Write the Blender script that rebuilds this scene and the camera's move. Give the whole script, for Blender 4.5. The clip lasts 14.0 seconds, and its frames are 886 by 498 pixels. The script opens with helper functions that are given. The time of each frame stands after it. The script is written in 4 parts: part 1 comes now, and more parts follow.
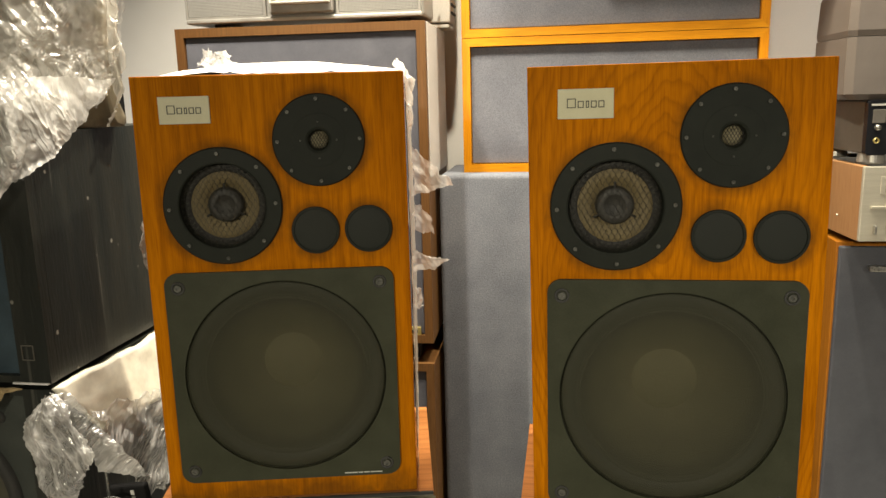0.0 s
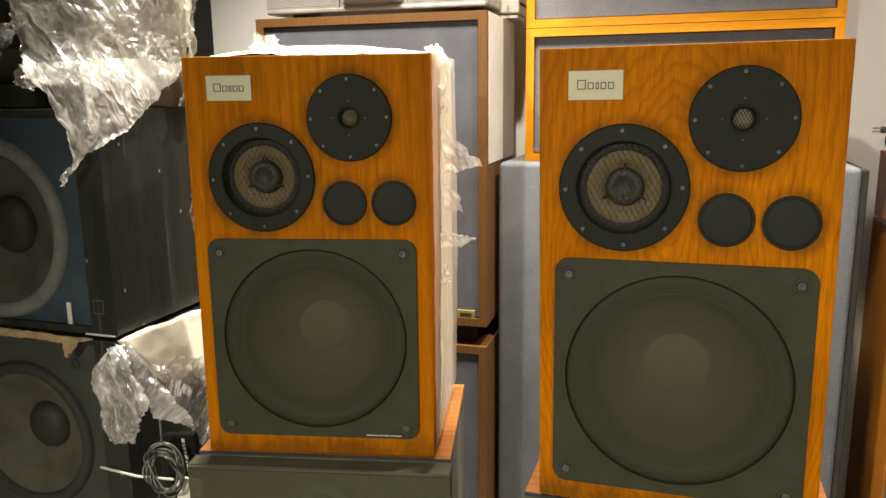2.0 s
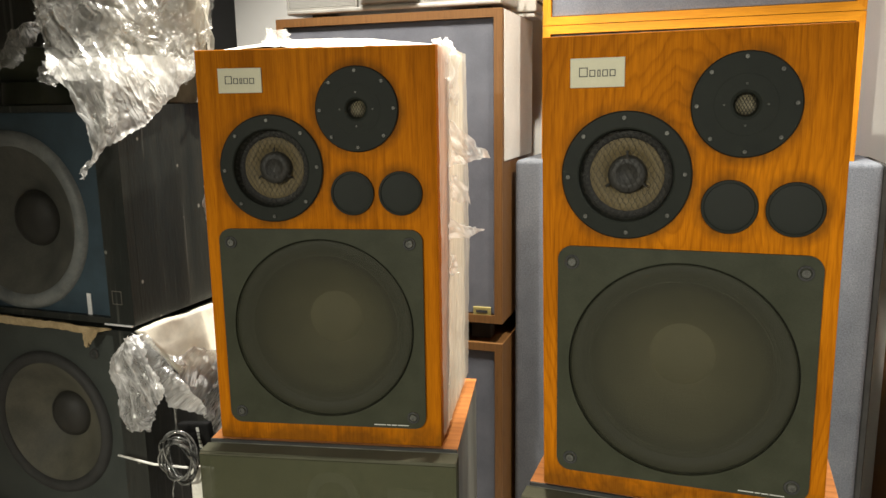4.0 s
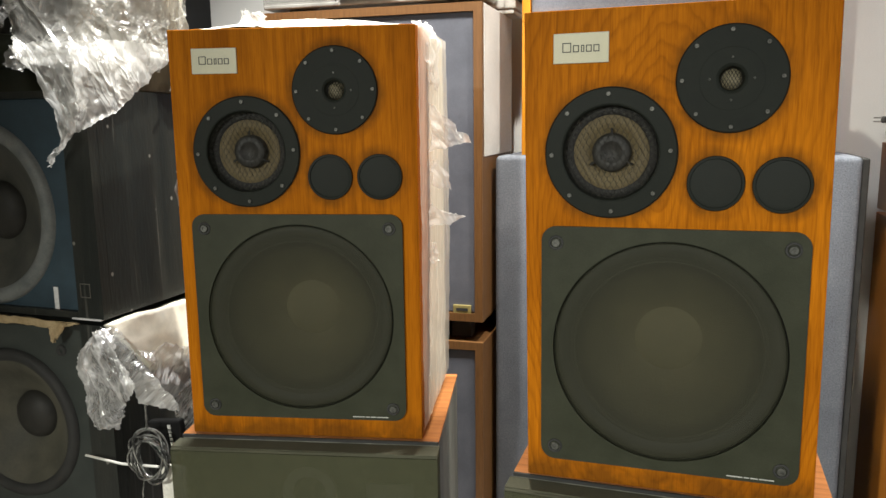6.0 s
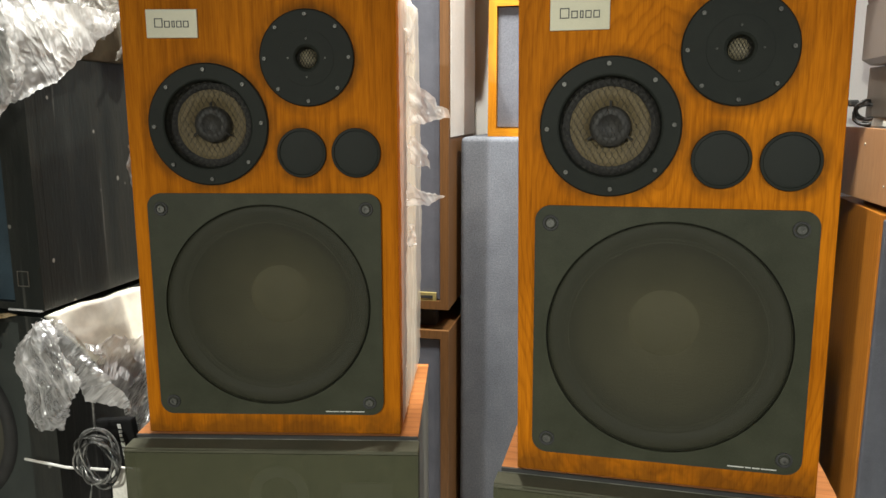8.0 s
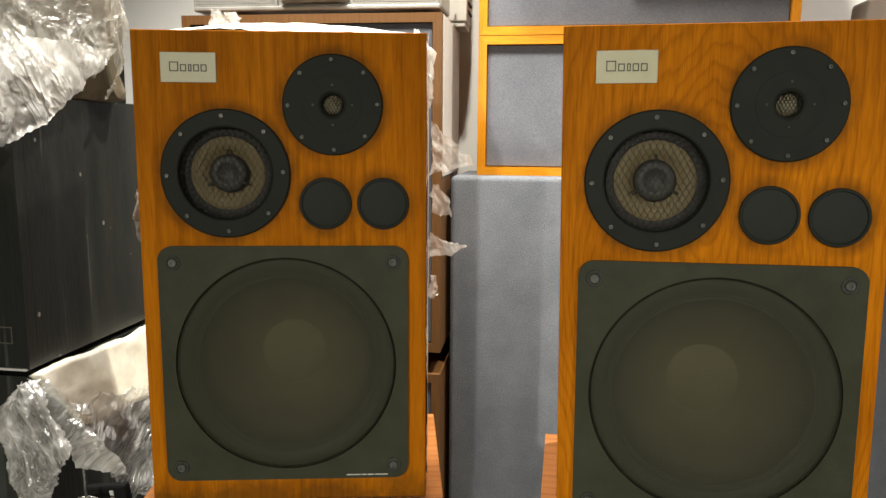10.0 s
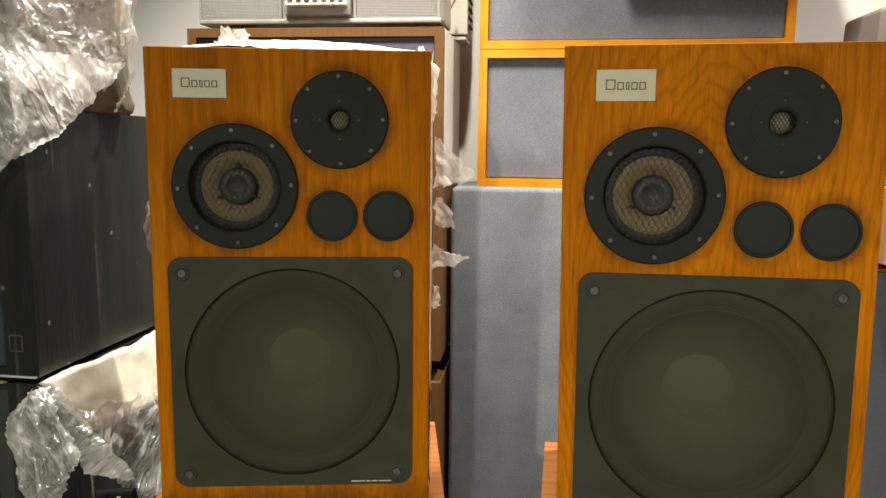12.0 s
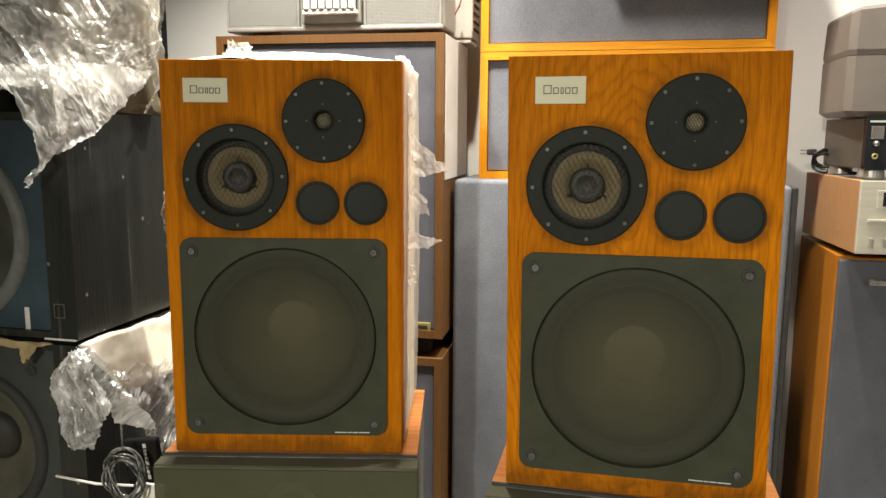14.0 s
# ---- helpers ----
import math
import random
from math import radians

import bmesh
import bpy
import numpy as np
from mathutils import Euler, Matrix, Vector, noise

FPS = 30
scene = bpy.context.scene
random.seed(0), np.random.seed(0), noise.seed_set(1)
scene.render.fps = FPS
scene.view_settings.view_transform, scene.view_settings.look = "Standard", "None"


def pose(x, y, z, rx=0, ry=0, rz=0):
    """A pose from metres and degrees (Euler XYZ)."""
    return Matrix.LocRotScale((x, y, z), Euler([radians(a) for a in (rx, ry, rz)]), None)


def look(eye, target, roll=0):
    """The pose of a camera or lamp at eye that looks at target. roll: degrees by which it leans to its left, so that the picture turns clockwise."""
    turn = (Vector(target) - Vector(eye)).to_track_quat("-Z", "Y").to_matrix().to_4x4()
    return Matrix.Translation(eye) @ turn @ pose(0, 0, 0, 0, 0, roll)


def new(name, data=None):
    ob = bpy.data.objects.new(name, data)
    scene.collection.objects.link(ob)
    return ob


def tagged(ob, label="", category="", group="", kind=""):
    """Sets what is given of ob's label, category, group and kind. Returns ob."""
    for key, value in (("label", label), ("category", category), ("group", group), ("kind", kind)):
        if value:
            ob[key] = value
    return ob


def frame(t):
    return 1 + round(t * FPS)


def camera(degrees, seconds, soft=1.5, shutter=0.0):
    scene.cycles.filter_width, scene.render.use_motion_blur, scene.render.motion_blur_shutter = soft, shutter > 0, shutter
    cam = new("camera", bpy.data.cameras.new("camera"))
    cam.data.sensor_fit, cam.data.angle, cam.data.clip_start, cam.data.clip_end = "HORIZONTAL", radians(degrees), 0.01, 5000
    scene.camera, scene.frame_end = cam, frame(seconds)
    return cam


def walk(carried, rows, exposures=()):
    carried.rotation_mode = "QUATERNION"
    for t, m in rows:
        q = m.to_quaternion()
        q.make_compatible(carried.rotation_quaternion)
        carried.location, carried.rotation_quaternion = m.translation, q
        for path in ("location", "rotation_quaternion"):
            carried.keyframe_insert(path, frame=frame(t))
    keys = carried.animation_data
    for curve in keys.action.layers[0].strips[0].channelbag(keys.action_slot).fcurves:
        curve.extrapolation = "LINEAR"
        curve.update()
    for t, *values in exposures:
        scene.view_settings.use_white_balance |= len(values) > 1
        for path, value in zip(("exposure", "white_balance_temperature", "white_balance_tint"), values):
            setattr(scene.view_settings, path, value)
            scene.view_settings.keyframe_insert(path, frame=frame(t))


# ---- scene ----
cam = camera(60.2, 14.0)
METRES, EYE, TILT, LEAN, TURN = 0.782, 1.28, 0.0, 0.0, -2.9
ROWS = [
    (0.0, 0.0, 0.0, 0.0, -0.28, -11.43, 1.4),
    (0.5, 0.042, 0.0144, -0.0056, 0.63, -11.48, 1.38),
    (1.0, 0.0554, 0.0002, -0.014, 2.49, -11.5, 1.14),
    (1.5, 0.1075, -0.034, -0.0223, 5.7, -11.34, 0.88),
    (2.0, 0.1728, -0.0523, -0.0332, 8.38, -11.38, 0.6),
    (2.5, 0.2149, -0.0613, -0.037, 10.55, -11.4, 0.53),
    (5.0, 0.2241, -0.0604, -0.0958, 10.51, -9.94, 1.06),
    (5.5, 0.2172, -0.0472, -0.1115, 9.77, -9.59, 0.89),
    (6.0, 0.2125, -0.0369, -0.1311, 9.08, -9.56, 0.71),
    (6.5, 0.2097, -0.0246, -0.15, 8.36, -9.91, 0.5),
    (7.0, 0.2018, -0.0116, -0.1655, 7.4, -10.39, 0.32),
    (7.5, 0.1726, 0.0068, -0.1718, 6.17, -10.57, 0.17),
    (8.0, 0.123, 0.0431, -0.159, 4.53, -10.4, 0.06),
    (8.5, 0.0717, 0.0835, -0.1505, 3.01, -10.04, 0.02),
    (9.0, 0.021, 0.1111, -0.1379, 1.54, -9.52, -0.06),
    (11.5, -0.0591, 0.0675, -0.1058, -0.85, -8.1, -0.62),
    (12.0, -0.0509, 0.0633, -0.1051, -0.42, -8.09, -0.6),
    (12.5, -0.013, 0.0339, -0.0957, 0.33, -8.09, -0.57),
    (13.0, 0.0391, -0.015, -0.0905, 1.4, -8.16, -0.49),
    (13.5, 0.0858, -0.0769, -0.0962, 2.59, -8.36, -0.46),
    (14.0, 0.1161, -0.133, -0.0969, 3.68, -8.57, -0.42),
]
EXPOSURES = [(0.0, -0.20, 7150, 10), (1.5, -0.12, 7150, 10), (2.5, 0.03, 6600, 10), (5.0, 0.02, 6350, 10), (6.0, 0.0, 6050, 10), (7.0, -0.02, 5950, 10), (8.0, 0.0, 6050, 10),
             (9.0, -0.10, 6250, 10), (11.5, -0.18, 6500, 10), (12.5, -0.17, 6500, 10), (13.5, -0.08, 6550, 10), (14.0, 0.0, 6500, 10)]
walk(cam, [(t, pose(0, 0, EYE, TILT, LEAN, TURN) @ pose(METRES * x, METRES * y, METRES * z, 90 + pitch, roll, yaw)) for t, x, y, z, yaw, pitch, roll in ROWS], EXPOSURES)

# ---- light: a row of ceiling spots over the stock and two far spots across the shop ----
world = bpy.data.worlds.new("world")
scene.world = world
world.use_nodes = True
world.node_tree.nodes["Background"].inputs[0].default_value = (0.9, 0.95, 1.0, 1)
world.node_tree.nodes["Background"].inputs[1].default_value = 0.02


def lamp(name, at, target, watts, colour, size, cone):
    data = bpy.data.lights.new(name, "SPOT")
    data.energy, data.color, data.shadow_soft_size = watts, colour, size
    data.spot_size, data.spot_blend = radians(cone), 1.0
    new(name, data).matrix_world = look(at, target)


WARM = (1.0, 0.93, 0.79)
for x, watts, colour, cone, lean in ((-0.40, 235, (1.0, 0.95, 0.86), 100, (-0.12, 0.30)), (0.08, 155, WARM, 118, (0, 0.06)), (0.63, 205, WARM, 112, (0, 0.06)), (1.10, 75, (1.0, 0.97, 0.93), 90, (0, 0.06))):
    lamp("ceiling_spot", (x, 1.41, 2.42), (x + lean[0], 1.41 + lean[1], 0), watts, colour, 0.035, cone)
lamp("far_spot", (-1.956, -3.79, 2.40), (0.34, 1.05, 0.24), 910, (1.0, 0.96, 0.80), 0.05, 33)
lamp("far_spot", (2.3, -3.6, 2.40), (0.42, 1.40, 0.42), 400, (1.0, 0.97, 0.89), 0.05, 27)


# ---- materials ----
def material(name, rough=0.5, metal=0.0, colour=(0.5, 0.5, 0.5), spec=0.5):
    m = bpy.data.materials.new(name)
    m.use_nodes = True
    b = m.node_tree.nodes["Principled BSDF"]
    b.inputs["Base Color"].default_value = (*colour, 1)
    b.inputs["Roughness"].default_value = rough
    b.inputs["Metallic"].default_value = metal
    b.inputs["Specular IOR Level"].default_value = spec
    return m, m.node_tree, b


def node(tree, kind, **settings):
    n = tree.nodes.new(kind)
    for k, v in settings.items():
        n.inputs[k.replace("_", " ")].default_value = v
    return n


def coords(tree, scale=(1, 1, 1), shift=(0, 0, 0), turn=(0, 0, 0)):
    c = tree.nodes.new("ShaderNodeTexCoord")
    m = node(tree, "ShaderNodeMapping", Scale=scale, Location=shift, Rotation=turn)
    tree.links.new(c.outputs["Object"], m.inputs["Vector"])
    return m.outputs["Vector"]


def ramp(tree, fac, stops):
    r = tree.nodes.new("ShaderNodeValToRGB")
    e = r.color_ramp.elements
    while len(e) < len(stops):
        e.new(0.5)
    for el, (p, c) in zip(e, stops):
        el.position, el.color = p, (*c, 1)
    tree.links.new(fac, r.inputs["Fac"])
    return r.outputs["Color"]


def maths(tree, op, a, b=None):
    n = tree.nodes.new("ShaderNodeMath")
    n.operation = op
    for i, v in enumerate((a, b)):
        if v is None:
            continue
        if isinstance(v, (int, float)):
            n.inputs[i].default_value = v
        else:
            tree.links.new(v, n.inputs[i])
    return n.outputs[0]


def mix(tree, fac, a, b, blend="MIX"):
    n = tree.nodes.new("ShaderNodeMix")
    n.data_type, n.blend_type = "RGBA", blend
    for sock, v in ((n.inputs[0], fac), (n.inputs[6], a), (n.inputs[7], b)):
        if isinstance(v, (int, float)):
            sock.default_value = v
        elif isinstance(v, tuple):
            sock.default_value = (*v, 1)
        else:
            tree.links.new(v, sock)
    return n.outputs[2]


def bump(tree, b, height, strength=0.2, distance=0.002):
    n = node(tree, "ShaderNodeBump", Strength=strength, Distance=distance)
    tree.links.new(height, n.inputs["Height"])
    tree.links.new(n.outputs["Normal"], b.inputs["Normal"])


def mottled(name, c1, c2, scale=30, rough=0.5, metal=0.0, grain=400, strength=0.15, spec=0.5, stretch=(1, 1, 1), lo=0.35, hi=0.65, speck=0.82):
    """Two-scale variation: broad patches of tone and a fine grain in colour and relief."""
    m, t, b = material(name, rough, metal, c1, spec)
    v = coords(t, stretch)
    big = node(t, "ShaderNodeTexNoise", Scale=scale, Detail=4.0, Roughness=0.6)
    fine = node(t, "ShaderNodeTexNoise", Scale=grain, Detail=3.0, Roughness=0.6)
    for n in (big, fine):
        t.links.new(v, n.inputs["Vector"])
    col = ramp(t, big.outputs["Fac"], [(lo, c1), (hi, c2)])
    shade = ramp(t, fine.outputs["Fac"], [(0.3, (speck, speck, speck)), (0.7, (1.0, 1.0, 1.0))])
    t.links.new(mix(t, 1.0, col, shade, "MULTIPLY"), b.inputs["Base Color"])
    rr = maths(t, "ADD", maths(t, "MULTIPLY", big.outputs["Fac"], 0.2), rough - 0.1)
    t.links.new(rr, b.inputs["Roughness"])
    bump(t, b, fine.outputs["Fac"], strength)
    return m


def wood(name, dark, light, bands=60, warp=0.1, scale=5.0, tall=0.1, rough=0.38, seed=0.0, depth=0.6, patch=0.8, gloss=0.2, along="z", figure=None, blotch=5.0, dark_rings=()):
    """Veneer: growth rings cut by the sheet (lines that wander and close into cathedrals), pores along z."""
    m, t, b = material(name, rough, 0, light, gloss)
    def stretched(k):
        return (1, 1, k) if along == "z" else (k, 1, 1)
    v = coords(t, stretched(tall), (seed, seed * 0.7, seed * 1.3))
    slow = node(t, "ShaderNodeTexNoise", Scale=scale, Detail=1.6, Roughness=0.45, Distortion=0.2)
    t.links.new(v, slow.inputs["Vector"])
    x = t.nodes.new("ShaderNodeSeparateXYZ")
    t.links.new(v, x.inputs[0])
    phase = maths(t, "ADD", x.outputs["X" if along == "z" else "Z"], maths(t, "MULTIPLY", slow.outputs["Fac"], warp))
    phase = maths(t, "ADD", phase, maths(t, "MULTIPLY", x.outputs["Y"], 0.8))
    if figure:
        # flat-sawn sheet: rings close round a heart line at (across, up), drawn out along the grain
        across, up, squeeze = figure
        raw = t.nodes.new("ShaderNodeSeparateXYZ")
        t.links.new(coords(t), raw.inputs[0])
        u = maths(t, "SUBTRACT", raw.outputs["X"], across)
        w = maths(t, "MULTIPLY", maths(t, "SUBTRACT", raw.outputs["Z"], up), squeeze)
        heart = maths(t, "SQRT", maths(t, "ADD", maths(t, "MULTIPLY", u, u), maths(t, "MULTIPLY", w, w)))
        flame = node(t, "ShaderNodeTexNoise", Scale=34.0, Detail=2.5, Roughness=0.55)
        t.links.new(coords(t, (1, 1, 0.30), (seed, 1, 4)), flame.inputs["Vector"])
        phase = maths(t, "ADD", heart, maths(t, "MULTIPLY", slow.outputs["Fac"], warp))
        phase = maths(t, "ADD", phase, maths(t, "MULTIPLY", flame.outputs["Fac"], 0.020))
    ring = maths(t, "FRACT", maths(t, "MULTIPLY", phase, bands))
    pore = node(t, "ShaderNodeTexNoise", Scale=520.0, Detail=2.0, Roughness=0.6)
    streak = node(t, "ShaderNodeTexNoise", Scale=90.0, Detail=4.0, Roughness=0.7)
    broad = node(t, "ShaderNodeTexNoise", Scale=blotch, Detail=3.0)
    t.links.new(coords(t, stretched(0.04), (seed, 0, 0)), pore.inputs["Vector"])
    t.links.new(coords(t, stretched(0.06), (seed, 2, 0)), streak.inputs["Vector"])
    t.links.new(v, broad.inputs["Vector"])
    mid = tuple(0.5 * d + 0.5 * l for d, l in zip(dark, light))
    deep = tuple(0.75 * d + 0.25 * l for d, l in zip(dark, light))
    rings = ramp(t, ring, [(0.0, mid), (0.10, light), (0.60, light), (0.84, mid), (0.94, deep), (1.0, mid)])
    soft = tuple(0.35 * d + 0.65 * l for d, l in zip(dark, light))
    lines = ramp(t, streak.outputs["Fac"], [(0.30, mid), (0.45, soft), (0.60, light)])
    col = mix(t, depth, lines, rings)
    col = mix(t, 0.7, col, ramp(t, pore.outputs["Fac"], [(0.30, (0.66, 0.6, 0.55)), (0.55, (1, 1, 1))]), "MULTIPLY")
    col = mix(t, 1.0, col, ramp(t, broad.outputs["Fac"], [(0.3, (patch, patch * 0.93, patch * 0.88)), (0.7, (1, 1, 1))]), "MULTIPLY")
    if dark_rings:
        # darker, uneven patches: rings (x, z, radius) round fittings and a band along the foot
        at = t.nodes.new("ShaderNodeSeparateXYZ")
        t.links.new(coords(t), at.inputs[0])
        darkening = maths(t, "SUBTRACT", 1.4, maths(t, "MULTIPLY", at.outputs["Z"], 1 / 0.030))
        for gx, gz, gr in dark_rings:
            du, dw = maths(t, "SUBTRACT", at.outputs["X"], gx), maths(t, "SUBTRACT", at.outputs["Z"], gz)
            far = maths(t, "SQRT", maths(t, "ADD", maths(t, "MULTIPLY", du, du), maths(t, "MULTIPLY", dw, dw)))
            darkening = maths(t, "MAXIMUM", darkening, maths(t, "SUBTRACT", 1.0, maths(t, "MULTIPLY", maths(t, "SUBTRACT", far, gr), 1 / 0.016)))
        breakup = node(t, "ShaderNodeTexNoise", Scale=16.0, Detail=4.0, Roughness=0.65)
        t.links.new(coords(t, stretched(0.7), (seed, 5, 1)), breakup.inputs["Vector"])
        uneven = maths(t, "MAXIMUM", maths(t, "MULTIPLY", maths(t, "SUBTRACT", breakup.outputs["Fac"], 0.34), 3.2), 0.0)
        darkening = maths(t, "MINIMUM", maths(t, "MULTIPLY", maths(t, "MAXIMUM", darkening, 0.0), uneven), 0.62)
        col = mix(t, darkening, col, (0.075, 0.030, 0.006))
    t.links.new(col, b.inputs["Base Color"])
    bump(t, b, pore.outputs["Fac"], 0.12, 0.001)
    return m


def scuffed(name, c1, c2):
    """Black veneer: faint streaks of dust, fine scratches and a few pale chips."""
    m = mottled(name, c1, c2, 10, 0.42, 0, 160, 0.45, 0.4, (1, 1, 0.16), 0.42, 0.66)
    t = m.node_tree
    b = [n for n in t.nodes if n.type == "BSDF_PRINCIPLED"][0]
    base = b.inputs["Base Color"].links[0].from_socket
    cell = t.nodes.new("ShaderNodeTexVoronoi")
    cell.inputs["Scale"].default_value = 26.0
    t.links.new(coords(t, (1, 1, 0.8)), cell.inputs["Vector"])
    gate = node(t, "ShaderNodeTexNoise", Scale=19.0, Detail=2.0)
    t.links.new(coords(t), gate.inputs["Vector"])
    chip = ramp(t, cell.outputs["Distance"], [(0.07, (1, 1, 1)), (0.10, (0, 0, 0))])
    chip = maths(t, "MULTIPLY", chip, ramp(t, gate.outputs["Fac"], [(0.49, (0, 0, 0)), (0.53, (1, 1, 1))]))
    line = node(t, "ShaderNodeTexNoise", Scale=60.0, Detail=2.0)
    t.links.new(coords(t, (1, 1, 0.03), (3, 1, 0)), line.inputs["Vector"])
    scratch = maths(t, "MULTIPLY", ramp(t, line.outputs["Fac"], [(0.63, (0, 0, 0)), (0.72, (1, 1, 1))]), 0.34)
    t.links.new(mix(t, maths(t, "MAXIMUM", maths(t, "MULTIPLY", chip, 0.7), scratch), base, (0.26, 0.25, 0.22)), b.inputs["Base Color"])
    return m


def glow_cone(name, stops):
    """Paper cone with the middle's glow and the rim's shade painted in, over a pressed fibre grain."""
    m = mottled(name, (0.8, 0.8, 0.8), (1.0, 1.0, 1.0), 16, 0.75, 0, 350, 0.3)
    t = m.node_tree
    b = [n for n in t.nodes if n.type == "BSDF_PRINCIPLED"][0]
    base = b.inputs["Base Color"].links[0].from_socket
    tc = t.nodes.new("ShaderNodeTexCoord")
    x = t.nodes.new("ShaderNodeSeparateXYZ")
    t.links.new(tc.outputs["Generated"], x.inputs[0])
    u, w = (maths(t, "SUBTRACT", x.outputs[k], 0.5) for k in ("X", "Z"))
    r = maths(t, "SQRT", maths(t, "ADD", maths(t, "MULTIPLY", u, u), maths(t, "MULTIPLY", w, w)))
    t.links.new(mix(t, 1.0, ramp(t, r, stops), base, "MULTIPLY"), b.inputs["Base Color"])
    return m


def cloth(name, c1, c2, weave=900, rough=0.95, strength=0.35, speck=0.75):
    return mottled(name, c1, c2, 9, rough, 0, weave, strength, 0.15, speck=speck)


def turned(tree, angle, stretch):
    """Object coordinates turned about y first and then stretched, so that creases run aslant."""
    first = coords(tree, (1, 1, 1), (0, 0, 0), (0.0, angle, 0.0))
    n = tree.nodes.new("ShaderNodeMapping")
    n.inputs["Scale"].default_value = stretch
    tree.links.new(first, n.inputs["Vector"])
    return n.outputs[0]


def film(name, tint, low, high, rough=0.12, scale=18, gloss=0.35, lean=35, stretch=(1.5, 1.5, 0.55), relief=0.7):
    """Clear packing film: see-through, with long folds, sharp milky creases and cloudier patches."""
    m, t, b = material(name, rough, 0, tint, 0.5)
    v = turned(t, radians(lean), stretch)
    bend = node(t, "ShaderNodeTexNoise", Scale=scale * 0.9, Detail=2.0, Roughness=0.5)
    t.links.new(v, bend.inputs["Vector"])
    away = t.nodes.new("ShaderNodeVectorMath")
    away.operation = "MULTIPLY_ADD"
    away.inputs[1].default_value = (0.9 / scale, 0.9 / scale, 0.9 / scale)
    t.links.new(bend.outputs["Color"], away.inputs[0])
    t.links.new(v, away.inputs[2])
    broad = node(t, "ShaderNodeTexNoise", Scale=scale * 0.55, Detail=1.5, Roughness=0.4)
    t.links.new(v, broad.inputs["Vector"])
    height, line = maths(t, "MULTIPLY", broad.outputs["Fac"], 1.0), None
    for sc, sharp, deep, weight in ((scale * 1.3, 9.0, 0.55, 1.0), (scale * 3.1, 7.0, 0.22, 0.8), (scale * 7.0, 5.0, 0.06, 0.35)):
        n = node(t, "ShaderNodeTexNoise", Scale=sc, Detail=2.0, Roughness=0.5)
        t.links.new(away.outputs[0], n.inputs["Vector"])
        ridge = maths(t, "ABSOLUTE", maths(t, "SUBTRACT", n.outputs["Fac"], 0.5))
        fold = maths(t, "MAXIMUM", maths(t, "SUBTRACT", 1.0, maths(t, "MULTIPLY", ridge, sharp)), 0.0)
        height = maths(t, "ADD", height, maths(t, "MULTIPLY", fold, deep))
        crease = maths(t, "MULTIPLY", maths(t, "POWER", fold, 4.0), weight)
        line = crease if line is None else maths(t, "ADD", line, crease)
    gate = maths(t, "MAXIMUM", maths(t, "MULTIPLY", maths(t, "SUBTRACT", bend.outputs["Fac"], 0.34), 2.6), 0.0)
    line = maths(t, "MULTIPLY", line, gate)
    patch = maths(t, "MAXIMUM", maths(t, "MULTIPLY", maths(t, "SUBTRACT", broad.outputs["Fac"], 0.47), 2.2), 0.0)
    a = maths(t, "ADD", low, maths(t, "MULTIPLY", maths(t, "ADD", maths(t, "MULTIPLY", line, 0.75), patch), high - low))
    a = maths(t, "MINIMUM", a, high)
    bp = node(t, "ShaderNodeBump", Strength=relief, Distance=0.14 / scale)
    t.links.new(height, bp.inputs["Height"])
    clear = t.nodes.new("ShaderNodeBsdfTransparent")
    body = node(t, "ShaderNodeBsdfDiffuse", Color=(*tint, 1))
    back = node(t, "ShaderNodeBsdfTranslucent", Color=(*tint, 1))
    shine = node(t, "ShaderNodeBsdfGlossy", Color=(0.9, 0.9, 0.9, 1), Roughness=rough)
    for n in (body, back, shine):
        t.links.new(bp.outputs["Normal"], n.inputs["Normal"])
    milk = node(t, "ShaderNodeMixShader", Fac=0.45)
    t.links.new(body.outputs[0], milk.inputs[1])
    t.links.new(back.outputs[0], milk.inputs[2])
    veil = t.nodes.new("ShaderNodeMixShader")
    t.links.new(a, veil.inputs[0])
    t.links.new(clear.outputs[0], veil.inputs[1])
    t.links.new(milk.outputs[0], veil.inputs[2])
    lw = node(t, "ShaderNodeLayerWeight", Blend=gloss)
    t.links.new(bp.outputs["Normal"], lw.inputs["Normal"])
    top = t.nodes.new("ShaderNodeMixShader")
    t.links.new(maths(t, "MINIMUM", maths(t, "ADD", lw.outputs["Fresnel"], 0.01), 0.18), top.inputs[0])
    t.links.new(veil.outputs[0], top.inputs[1])
    t.links.new(shine.outputs[0], top.inputs[2])
    out = [n for n in t.nodes if n.type == "OUTPUT_MATERIAL"][0]
    t.links.new(top.outputs[0], out.inputs["Surface"])
    t.nodes.remove(b)
    return m


